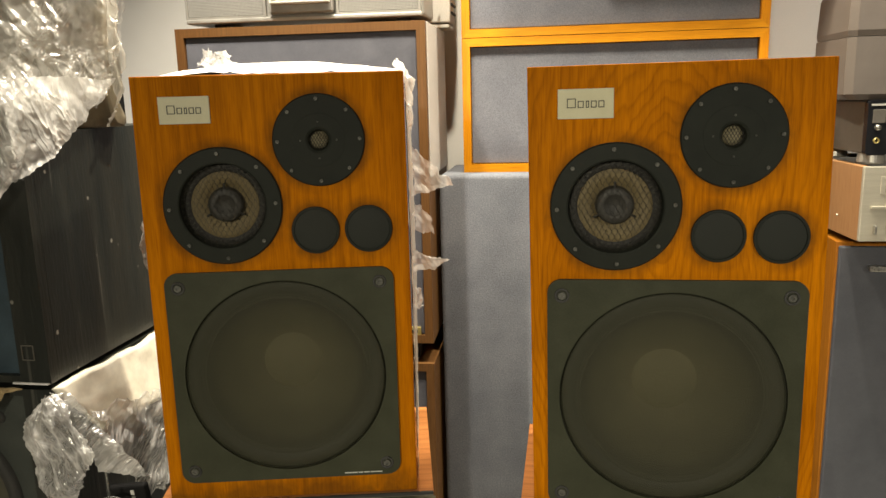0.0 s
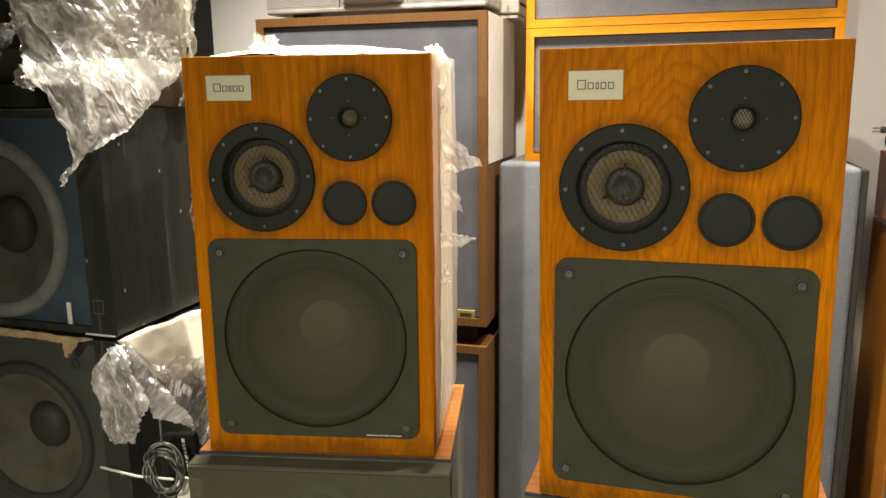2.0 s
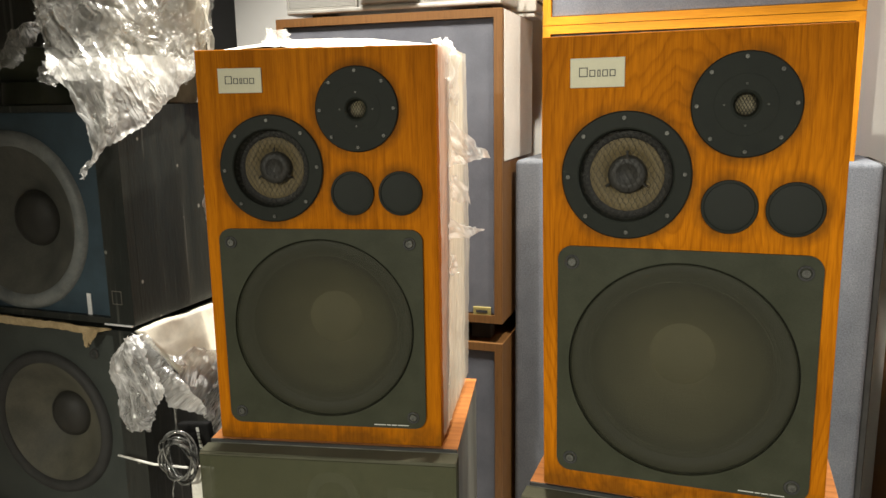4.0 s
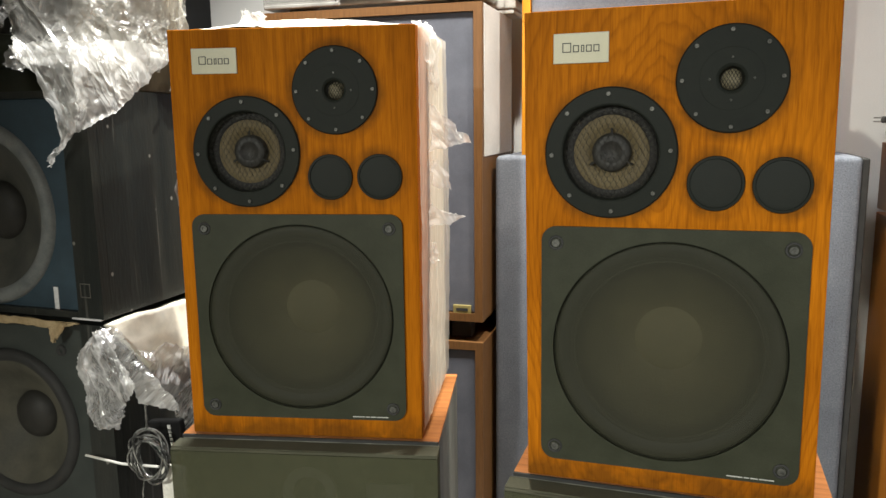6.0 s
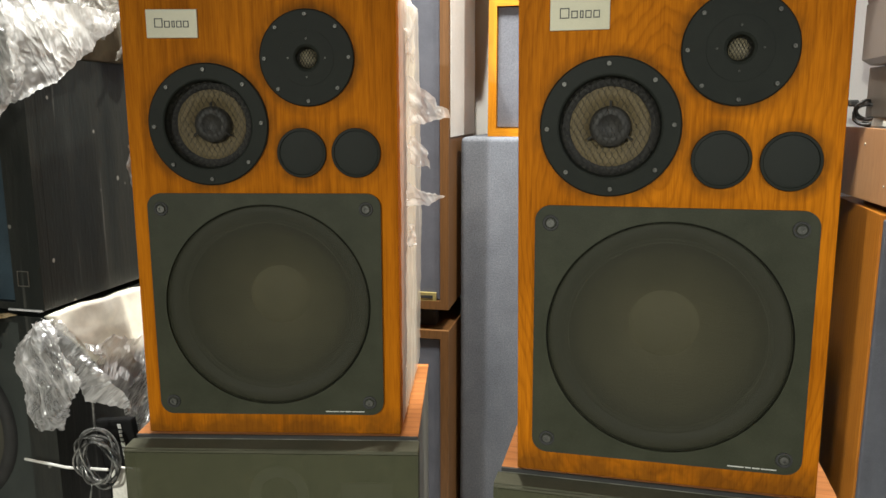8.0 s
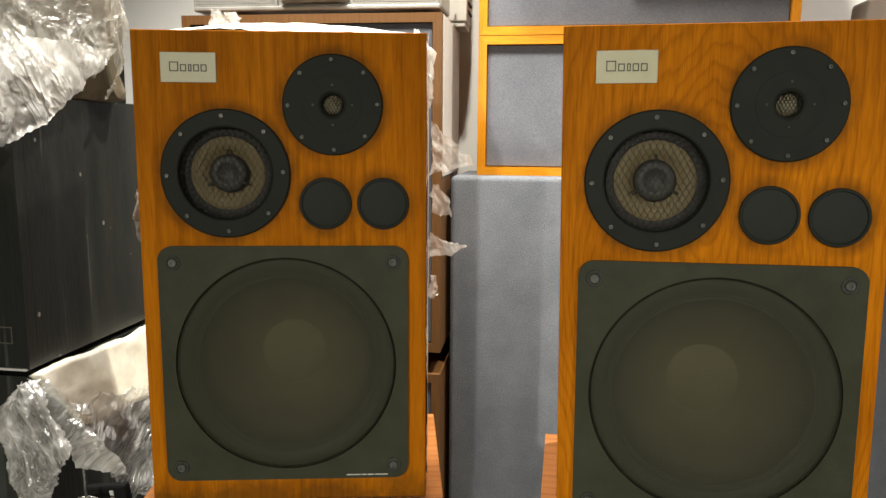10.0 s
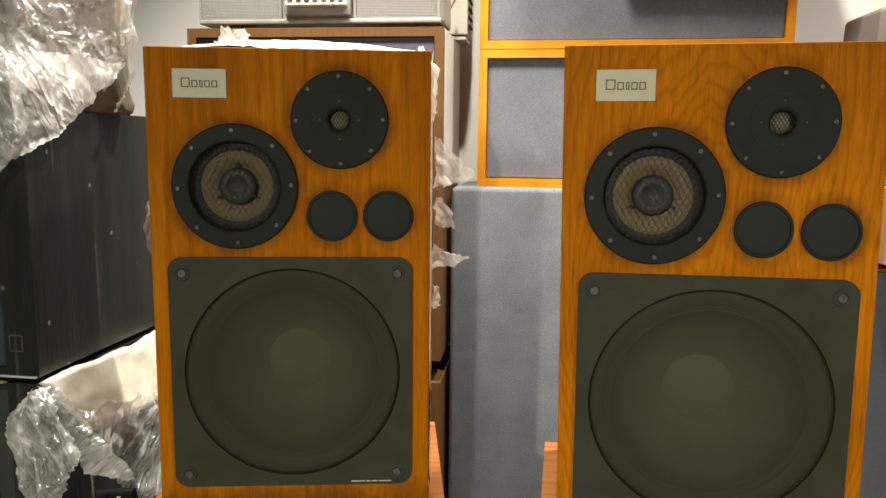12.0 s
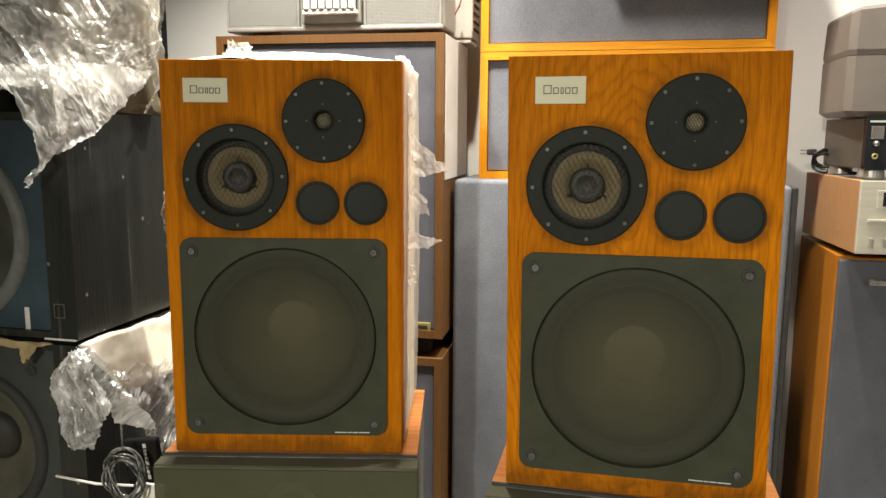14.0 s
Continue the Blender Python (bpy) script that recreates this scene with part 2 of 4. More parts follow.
def see_through(name, colour, gap, pitch, rough=0.7):
    """Woven wire or cloth that lets part of what lies behind it show."""
    m, t, b = material(name, rough, 0, colour, 0.25)
    v = coords(t)
    x = t.nodes.new("ShaderNodeSeparateXYZ")
    t.links.new(v, x.inputs[0])
    k = math.tau / pitch
    sx = maths(t, "SINE", maths(t, "MULTIPLY", maths(t, "ADD", x.outputs["X"], x.outputs["Z"]), k))
    sz = maths(t, "SINE", maths(t, "MULTIPLY", maths(t, "SUBTRACT", x.outputs["X"], x.outputs["Z"]), k))
    hole = maths(t, "MULTIPLY", maths(t, "ADD", maths(t, "MULTIPLY", sx, sz), 1.0), 0.5)
    n = node(t, "ShaderNodeTexNoise", Scale=14.0, Detail=3.0)
    t.links.new(v, n.inputs["Vector"])
    a = maths(t, "SUBTRACT", 1.0 - gap + 0.06, maths(t, "MULTIPLY", hole, 0.08))
    a = maths(t, "ADD", a, maths(t, "MULTIPLY", maths(t, "SUBTRACT", n.outputs["Fac"], 0.5), 0.12))
    t.links.new(a, b.inputs["Alpha"])
    bump(t, b, hole, 0.12, 0.0008)
    return m


def perforated(name, colour, pitch):
    """Sheet metal with rows of small round holes, dark inside."""
    m, t, b = material(name, 0.45, 0.2, colour, 0.4)
    x = t.nodes.new("ShaderNodeSeparateXYZ")
    t.links.new(coords(t), x.inputs[0])
    k = math.tau / pitch
    hx = maths(t, "SINE", maths(t, "MULTIPLY", maths(t, "ADD", x.outputs["X"], x.outputs["Z"]), k * 0.7))
    hz = maths(t, "SINE", maths(t, "MULTIPLY", maths(t, "SUBTRACT", x.outputs["X"], x.outputs["Z"]), k * 0.7))
    hole = maths(t, "MULTIPLY", maths(t, "ADD", maths(t, "MULTIPLY", hx, hz), 1.0), 0.5)
    t.links.new(ramp(t, hole, [(0.55, colour), (0.72, tuple(c * 0.12 for c in colour))]), b.inputs["Base Color"])
    bump(t, b, hole, -0.4, 0.0008)
    return m


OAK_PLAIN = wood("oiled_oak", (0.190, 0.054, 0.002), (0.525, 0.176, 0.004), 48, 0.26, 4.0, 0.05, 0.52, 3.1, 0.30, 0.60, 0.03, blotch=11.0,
                 dark_rings=((0.1125, 0.446, 0.082), (0.250, 0.534, 0.0635), (0.239, 0.408, 0.034), (0.3135, 0.408, 0.034)))
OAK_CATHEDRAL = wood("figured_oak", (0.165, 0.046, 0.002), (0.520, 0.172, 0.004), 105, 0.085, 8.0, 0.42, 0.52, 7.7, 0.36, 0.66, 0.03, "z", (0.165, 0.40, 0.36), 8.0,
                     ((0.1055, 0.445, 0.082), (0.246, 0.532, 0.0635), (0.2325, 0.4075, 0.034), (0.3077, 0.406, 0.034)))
BASE_WOOD = wood("stand_wood", (0.19, 0.070, 0.022), (0.43, 0.175, 0.055), 60, 0.1, 5.0, 0.1, 0.45, 1.3, 0.5, 0.7, 0.1, "x")
WALNUT = wood("walnut_veneer", (0.088, 0.043, 0.014), (0.150, 0.073, 0.025), 80, 0.1, 5.0, 0.1, 0.45, 5.0, 0.4, 0.8, 0.25)
PALE_SIDE = mottled("lit_side_white", (0.56, 0.54, 0.51), (0.63, 0.61, 0.58), 8, 0.45, 0, 300, 0.05)
ORANGE_WOOD = wood("orange_pine", (0.50, 0.185, 0.008), (0.62, 0.255, 0.012), 60, 0.1, 5.0, 0.1, 0.34, 2.2, 0.3, 0.9)
ORANGE_RAIL = wood("orange_pine_rail", (0.46, 0.165, 0.006), (0.63, 0.265, 0.014), 60, 0.1, 5.0, 0.1, 0.34, 2.9, 0.3, 0.9, 0.2, "x")
AMP_WOOD = wood("amp_veneer", (0.29, 0.155, 0.070), (0.37, 0.205, 0.098), 70, 0.1, 5.0, 0.2, 0.4, 9.0, 0.15, 0.9)
CAB_WOOD = wood("side_veneer", (0.20, 0.068, 0.008), (0.38, 0.150, 0.016), 70, 0.1, 5.0, 0.1, 0.45, 4.4, 0.4, 0.88)
STAND_SIDE = mottled("stand_side", (0.11, 0.11, 0.088), (0.30, 0.29, 0.24), 20, 0.35, 0, 120, 0.2, 0.5, (1, 1, 0.06), 0.45, 0.7)
BLACK = mottled("black_painted_metal", (0.027, 0.030, 0.017), (0.036, 0.039, 0.023), 22, 0.5, 0.0, 700, 0.18, 0.2)
FLANGE = mottled("black_flange_plastic", (0.0118, 0.0140, 0.0112), (0.0165, 0.0190, 0.0150), 22, 0.55, 0.0, 700, 0.05, 0.12)
BLACK_WOOD = scuffed("scuffed_black_veneer", (0.014, 0.0165, 0.0145), (0.028, 0.0285, 0.023))
BAFFLE = mottled("matt_black_baffle", (0.019, 0.039, 0.056), (0.031, 0.059, 0.080), 16, 0.6, 0, 300, 0.2)
DARK_BAFFLE = mottled("dark_olive_baffle", (0.024, 0.030, 0.026), (0.038, 0.045, 0.039), 16, 0.6, 0, 300, 0.2)
GASKET = mottled("black_gasket", (0.004, 0.004, 0.004), (0.006, 0.006, 0.005), 30, 0.8, 0, 500, 0.1, 0.1)
CARTON = mottled("black_carton", (0.005, 0.005, 0.005), (0.008, 0.008, 0.008), 30, 0.7, 0, 500, 0.1, 0.15)
RUBBER = mottled("dark_rubber", (0.016, 0.016, 0.015), (0.028, 0.028, 0.026), 30, 0.7, 0, 500, 0.2)
GREY_RUBBER = mottled("dusty_rubber_surround", (0.10, 0.11, 0.11), (0.18, 0.19, 0.185), 20, 0.55, 0, 300, 0.2)
CONE_PA = mottled("dusty_paper_cone", (0.045, 0.046, 0.040), (0.085, 0.084, 0.070), 14, 0.65, 0, 300, 0.25)
# stops brighten towards the middle to paint a soft glow into the paper
CONE_WOOFER = glow_cone("olive_paper_cone", [(0.10, (0.235, 0.205, 0.110)), (0.25, (0.175, 0.154, 0.083)), (0.40, (0.105, 0.094, 0.052)), (0.455, (0.045, 0.042, 0.026)), (0.50, (0.034, 0.033, 0.021))])
MID_EDGE = mottled("dark_brown_edge", (0.009, 0.009, 0.008), (0.015, 0.014, 0.012), 40, 0.7, 0, 400, 0.3)
CONE_TAN = mottled("tan_paper_cone", (0.102, 0.076, 0.032), (0.142, 0.107, 0.046), 14, 0.7, 0, 240, 0.15)
THROAT_TAN = mottled("pale_horn_throat", (0.20, 0.172, 0.100), (0.29, 0.252, 0.155), 60, 0.6, 0, 400, 0.2)
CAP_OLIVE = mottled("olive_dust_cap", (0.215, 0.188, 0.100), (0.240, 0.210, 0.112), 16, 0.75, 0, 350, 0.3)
CONE_GREY = mottled("grey_paper_cone", (0.055, 0.053, 0.038), (0.098, 0.092, 0.066), 14, 0.65, 0, 300, 0.25)
PALE_LINE = mottled("pale_cone_edge", (0.040, 0.038, 0.026), (0.070, 0.066, 0.045), 24, 0.75, 0, 300, 0.2)
SURROUND = mottled("woofer_surround", (0.024, 0.0235, 0.016), (0.034, 0.033, 0.022), 18, 0.6, 0, 300, 0.2)
CAP_DARK = mottled("dark_dust_cap", (0.015, 0.014, 0.011), (0.025, 0.023, 0.018), 60, 0.6, 0, 500, 0.2)
WIRE = mottled("dull_black_wire", (0.010, 0.0095, 0.007), (0.019, 0.0175, 0.013), 80, 0.55, 0.2, 600, 0.1)
DULL_SCREW = mottled("dull_dark_screw", (0.070, 0.070, 0.063), (0.135, 0.135, 0.120), 200, 0.4, 0.5, 900, 0.1)
SCREW = mottled("steel_screw", (0.34, 0.34, 0.32), (0.52, 0.51, 0.48), 200, 0.3, 0.9, 900, 0.1)
# paler copy of WIRE: the light that the rim's mesh catches, put into colour
GUARD_RIM = mottled("lit_metal_mesh", (0.045, 0.042, 0.031), (0.10, 0.094, 0.070), 60, 0.5, 0.3, 600, 0.1)
WOOFER_MESH = see_through("woofer_mesh", (0.031, 0.032, 0.018), 0.44, 0.0026)
DOME_MESH = see_through("dome_mesh", (0.014, 0.0165, 0.0135), 0.06, 0.0020)
CREAM_PLATE = mottled("cream_plate", (0.48, 0.455, 0.300), (0.53, 0.502, 0.340), 30, 0.4, 0, 2500, 0.03)
INK = mottled("black_print", (0.02, 0.02, 0.018), (0.03, 0.03, 0.028), 50, 0.5, 0, 300, 0.05)
WHITE_PRINT = mottled("white_print", (0.5, 0.5, 0.46), (0.6, 0.6, 0.56), 50, 0.5, 0, 300, 0.05)
OLIVE_CLOTH = see_through("olive_grille_cloth", (0.060, 0.062, 0.034), 0.18, 0.0030, 0.95)
LEDGE_CLOTH = cloth("pale_olive_cloth", (0.070, 0.070, 0.047), (0.088, 0.087, 0.060), 700, 0.95, 0.25)
GREY_CLOTH = cloth("blue_grey_cloth", (0.148, 0.155, 0.181), (0.177, 0.184, 0.210), 420, 0.95, 0.35, 0.66)
SLATE_CLOTH = cloth("slate_cloth", (0.095, 0.098, 0.115), (0.125, 0.128, 0.148))
FELT = cloth("grey_felt", (0.152, 0.165, 0.190), (0.200, 0.213, 0.241), 300, 0.95, 0.35, 0.58)
CAB_CLOTH = cloth("dark_slate_cloth", (0.062, 0.066, 0.077), (0.080, 0.084, 0.097))
SILVER = mottled("silver_plastic", (0.27, 0.262, 0.24), (0.35, 0.34, 0.31), 20, 0.35, 0.35, 500, 0.06)
PERFORATED = perforated("perforated_silver", (0.26, 0.255, 0.235), 0.0046)
WHITE_PLASTIC = mottled("white_plastic", (0.66, 0.65, 0.60), (0.74, 0.73, 0.68), 15, 0.4, 0, 300, 0.05)
CHAMPAGNE = mottled("champagne_metal", (0.52, 0.49, 0.40), (0.60, 0.57, 0.47), 25, 0.35, 0.5, 500, 0.05, 0.5, (0.1, 1, 4))
CASE_GREY = mottled("brown_grey_vinyl", (0.130, 0.112, 0.099), (0.160, 0.138, 0.122), 9, 0.38, 0, 500, 0.06, speck=0.92)
DECK_GREY = mottled("dark_steel_case", (0.125, 0.114, 0.098), (0.165, 0.150, 0.130), 14, 0.38, 0.2, 400, 0.1)
GLOSS_BLACK = mottled("gloss_black", (0.010, 0.011, 0.014), (0.014, 0.015, 0.018), 12, 0.2, 0, 300, 0.02)
BRASS = mottled("brass_plate", (0.42, 0.34, 0.12), (0.52, 0.43, 0.17), 60, 0.35, 0.5, 500, 0.1)
PLASTER = mottled("white_plaster", (0.77, 0.76, 0.72), (0.82, 0.81, 0.77), 3, 0.85, 0, 500, 0.04)
CEILING_PAINT = mottled("ceiling_paint", (0.70, 0.68, 0.63), (0.76, 0.74, 0.69), 3, 0.9, 0, 150, 0.1)
FLOOR_VINYL = mottled("floor_vinyl", (0.48, 0.46, 0.41), (0.56, 0.53, 0.47), 5, 0.5, 0, 90, 0.15)
FOAM = mottled("cream_foam_sheet", (0.78, 0.74, 0.60), (0.86, 0.83, 0.72), 6, 0.36, 0, 60, 0.05)
WHITE_FOAM = mottled("white_foam_sheet", (0.80, 0.78, 0.70), (0.86, 0.84, 0.77), 25, 0.75, 0, 200, 0.4)
CARD = mottled("torn_cardboard", (0.34, 0.25, 0.13), (0.46, 0.35, 0.20), 25, 0.85, 0, 200, 0.4)
WRAPPED = mottled("wrapped_goods", (0.07, 0.052, 0.030), (0.26, 0.225, 0.155), 9, 0.6, 0, 60, 0.5, 0.4, (1.2, 1, 0.18), 0.38, 0.62)
CLEAR = film("clear_packing_film", (0.90, 0.89, 0.83), 0.10, 0.48, 0.22, 5.0, 0.36, 35, (2.6, 2.0, 0.60), 0.40)
CLEAR_THIN = film("thin_clear_film", (0.92, 0.91, 0.86), 0.05, 0.52, 0.18, 7, 0.36, -30, (2.6, 2.0, 0.60), 0.45)
MILKY = film("milky_stretch_film", (0.93, 0.88, 0.77), 0.36, 0.68, 0.24, 10, 0.32, 3, (2.4, 2.4, 0.35), 0.25)
BRIGHT_FILM = film("bunched_film", (0.96, 0.95, 0.92), 0.34, 0.98, 0.24, 7, 0.40, 30, (2.4, 2.0, 0.7), 0.5)
LOBE_FILM = film("hanging_film", (0.95, 0.94, 0.92), 0.24, 0.90, 0.22, 8, 0.38, 24, (2.0, 2.0, 0.8), 0.5)
FAN_FILM = film("fanned_film", (0.95, 0.94, 0.91), 0.24, 0.94, 0.22, 7, 0.38, -48, (3.2, 2.0, 0.40), 0.5)
CABLE_GREY = mottled("clear_grey_cable", (0.035, 0.036, 0.035), (0.36, 0.36, 0.34), 55, 0.14, 0.5, 300, 0.05, 0.7)
CABLE_BLACK = mottled("black_cable", (0.015, 0.015, 0.015), (0.025, 0.025, 0.025), 60, 0.4, 0, 300, 0.05)
RED_LEAD = mottled("dark_red_cable", (0.11, 0.016, 0.014), (0.15, 0.022, 0.020), 60, 0.4, 0, 300, 0.05)
LABEL_WHITE = mottled("white_label", (0.62, 0.62, 0.62), (0.7, 0.7, 0.7), 60, 0.6, 0, 300, 0.05)


# ---- mesh helpers ----
def thing(name, m, label, category, group="", kind=""):
    ob = new(name)
    ob.matrix_world = m
    return tagged(ob, label, category, group, kind)


def part(name, bm, mat, parent, label="", smooth=False, auto=None):
    bmesh.ops.recalc_face_normals(bm, faces=bm.faces)
    me = bpy.data.meshes.new(name)
    bm.to_mesh(me)
    bm.free()
    me.materials.append(mat)
    if smooth:
        me.shade_smooth()
    if auto:
        me.shade_smooth()
        me.set_sharp_from_angle(angle=radians(auto))
    ob = new(name, me)
    ob.parent = parent
    if label:
        ob["label"] = label
    return ob


def solo(name, bm, mat, m, label, category, group="", kind="", auto=None):
    ob = part(name, bm, mat, None, auto=auto)
    ob.matrix_world = m
    return tagged(ob, label, category, group, kind)


def box(x0, x1, y0, y1, z0, z1, bevel=0.0, seg=2, bm=None):
    own = bmesh.new()
    bmesh.ops.create_cube(own, size=1)
    for v in own.verts:
        v.co = Vector((x0 + (v.co.x + 0.5) * (x1 - x0), y0 + (v.co.y + 0.5) * (y1 - y0), z0 + (v.co.z + 0.5) * (z1 - z0)))
    if bevel:
        bmesh.ops.bevel(own, geom=own.edges, offset=bevel, segments=seg, affect="EDGES", profile=0.5)
    return own if bm is None else join(bm, own)


def join(bm, other):
    me = bpy.data.meshes.new("tmp")
    other.to_mesh(me)
    other.free()
    bm.from_mesh(me)
    bpy.data.meshes.remove(me)
    return bm


def lathe(profile, cx, cz, seg=64, bm=None):
    """Turns (radius, y) pairs about an axis along y through (cx, cz)."""
    bm = bm or bmesh.new()
    rows = []
    for r, y in profile:
        if r < 1e-6:
            rows.append([bm.verts.new((cx, y, cz))])
        else:
            rows.append([bm.verts.new((cx + r * math.cos(math.tau * i / seg), y, cz + r * math.sin(math.tau * i / seg))) for i in range(seg)])
    for a, b in zip(rows, rows[1:]):
        for i in range(seg):
            j = (i + 1) % seg
            q = [a[i % len(a)], a[j % len(a)], b[j % len(b)], b[i % len(b)]]
            q = [v for k, v in enumerate(q) if v not in q[:k]]
            if len(q) > 2:
                bm.faces.new(q)
    return bm


def rounded(x0, x1, z0, z1, r, n=8):
    pts = []
    for cx, cz, a0 in ((x1 - r, z1 - r, 0), (x0 + r, z1 - r, 90), (x0 + r, z0 + r, 180), (x1 - r, z0 + r, 270)):
        for i in range(n + 1):
            a = radians(a0 + 90 * i / n)
            pts.append((cx + r * math.cos(a), cz + r * math.sin(a)))
    return pts


def circle(cx, cz, r, n=64):
    return [(cx + r * math.cos(math.tau * i / n), cz + r * math.sin(math.tau * i / n)) for i in range(n)]


def pierced(outer, holes, y0, y1):
    """A board in the x-z plane from y0 (front) to y1, with round holes right through."""
    bm = bmesh.new()
    edges, loops = [], []
    for loop in (outer, *holes):
        vs = [bm.verts.new((x, y0, z)) for x, z in loop]
        loops.append(vs)
        edges += [bm.edges.new((a, b)) for a, b in zip(vs, vs[1:] + vs[:1])]
    bmesh.ops.triangle_fill(bm, edges=edges, use_beauty=True)
    front = list(bm.faces)
    back = {v: bm.verts.new((v.co.x, y1, v.co.z)) for vs in loops for v in vs}
    for f in front:
        bm.faces.new([back[v] for v in reversed(f.verts)])
    for vs in loops:
        for a, b in zip(vs, vs[1:] + vs[:1]):
            bm.faces.new((a, b, back[b], back[a]))
    return bm


def prism(pts, y0, y1):
    return pierced(pts, (), y0, y1)


def tube(points, r, seg=8, bm=None, closed=False):
    bm = bm or bmesh.new()
    pts = [Vector(p) for p in points]
    rings = []
    n = len(pts)
    for i, p in enumerate(pts):
        a = pts[(i - 1) % n] if closed or i else p
        b = pts[(i + 1) % n] if closed or i < n - 1 else p
        d = (b - a).normalized()
        s = d.cross(Vector((0.31, 0.17, 0.93))).normalized()
        q = d.cross(s)
        rings.append([bm.verts.new(p + r * (math.cos(math.tau * k / seg) * s + math.sin(math.tau * k / seg) * q)) for k in range(seg)])
    pairs = list(zip(rings, rings[1:])) + ([(rings[-1], rings[0])] if closed else [])
    for a, b in pairs:
        for k in range(seg):
            bm.faces.new((a[k], a[(k + 1) % seg], b[(k + 1) % seg], b[k]))
    if not closed:
        bm.faces.new(rings[0][::-1])
        bm.faces.new(rings[-1])
    return bm


def along(pts, s):
    s = min(max(s, 0), 1) * (len(pts) - 1)
    i = min(int(s), len(pts) - 2)
    return Vector(pts[i]).lerp(Vector(pts[i + 1]), s - i)


def crumple(p, amp, size, seed):
    q = p / size + Vector((seed, seed * 1.7, seed * 0.3))
    d = Vector((0, 0, 0))
    a = 1.0
    for _ in range(3):
        n = noise.noise_vector(q)
        d += a * Vector([abs(c) - 0.3 for c in n])
        q, a = q * 1.9 + Vector((3.1, 1.7, 5.2)), a * 0.38
    return d * amp


def sheet(left, right, nx, ny, amp, size, seed, bulge=0.0, ragged=0.004, bm=None):
    """A crumpled film between two edge lines, with a ragged rim."""
    bm = bm or bmesh.new()
    grid = []
    for j in range(ny + 1):
        a, b = along(left, j / ny), along(right, j / ny)
        row = []
        for i in range(nx + 1):
            p = a.lerp(b, i / nx)
            p.y -= bulge * math.sin(math.pi * i / nx)
            edge = min(i, nx - i, j, ny - j)
            p = p + crumple(p, amp, size, seed)
            if edge == 0:
                p += ragged * noise.noise_vector(p * 260)
            row.append(bm.verts.new(p))
        grid.append(row)
    for j in range(ny):
        for i in range(nx):
            bm.faces.new((grid[j][i], grid[j][i + 1], grid[j + 1][i + 1], grid[j + 1][i]))
    return bm


def lumpy_box(x0, x1, y0, y1, z0, z1, cuts, amp, size, seed, bevel=0.01):
    bm = box(x0, x1, y0, y1, z0, z1, bevel, 2)
    bmesh.ops.subdivide_edges(bm, edges=bm.edges, cuts=cuts, use_grid_fill=True)
    for v in bm.verts:
        v.co += crumple(v.co, amp, size, seed)
        v.co.z = max(v.co.z, z0)
    return bm


# ---- room ----
ROOM = -11.9
room = pose(0.15, 2.165, 0, 0, 0, ROOM)


def wall(name, x0, x1, y0, y1, z1=2.5):
    solo(name, box(x0, x1, y0, y1, 0, z1), PLASTER, room, "plain white plastered shop wall", "wall", kind="structure")


wall("wall_north", -2.2, 4.0, 0.0, 0.12)
wall("wall_west", -2.32, -2.2, -6.6, 0.12)
wall("wall_east", 4.0, 4.12, -6.6, 0.12)
wall("wall_south", -2.2, 4.0, -6.6, -6.48)
solo("floor", box(-2.32, 4.12, -6.6, 0.12, -0.1, 0.0), FLOOR_VINYL, room, "brown vinyl shop floor", "floor", kind="structure")
solo("ceiling", box(-2.32, 4.12, -6.6, 0.12, 2.5, 2.6), CEILING_PAINT, room, "plain white ceiling", "ceiling", kind="structure")


# ---- the pair of oak loudspeakers ----
W, H, D = 0.370, 0.625, 0.30
FIRST = dict(w=0.370, h=0.625, woofer=(0.1845, 0.192), mid=(0.1125, 0.446), tweeter=(0.250, 0.534), domes=((0.239, 0.408), (0.3135, 0.408)), plate=(0.0215, 0.031), badge=(0.036, 0.5605), outline=((0, 0), (0.370, 0), (0.370, 0.625), (0, 0.625)))
SECOND = dict(w=0.3635, h=0.6225, woofer=(0.1806, 0.189), mid=(0.1055, 0.4450), tweeter=(0.246, 0.532), domes=((0.2325, 0.4075), (0.3077, 0.4060)), plate=(0.0193, 0.029), badge=(0.033, 0.5570), outline=((0, 0), (0.3635, 0), (0.3612, 0.6225), (-0.0050, 0.6225)))


def screw_bm(cx, cz, y, r):
    bm = lathe([(0, y - 0.0006), (r * 0.42, y - 0.0006), (r * 0.45, y - 0.0022), (r * 0.9, y - 0.0022), (r, y - 0.0012), (r, y + 0.001)], cx, cz, 14)
    return bm


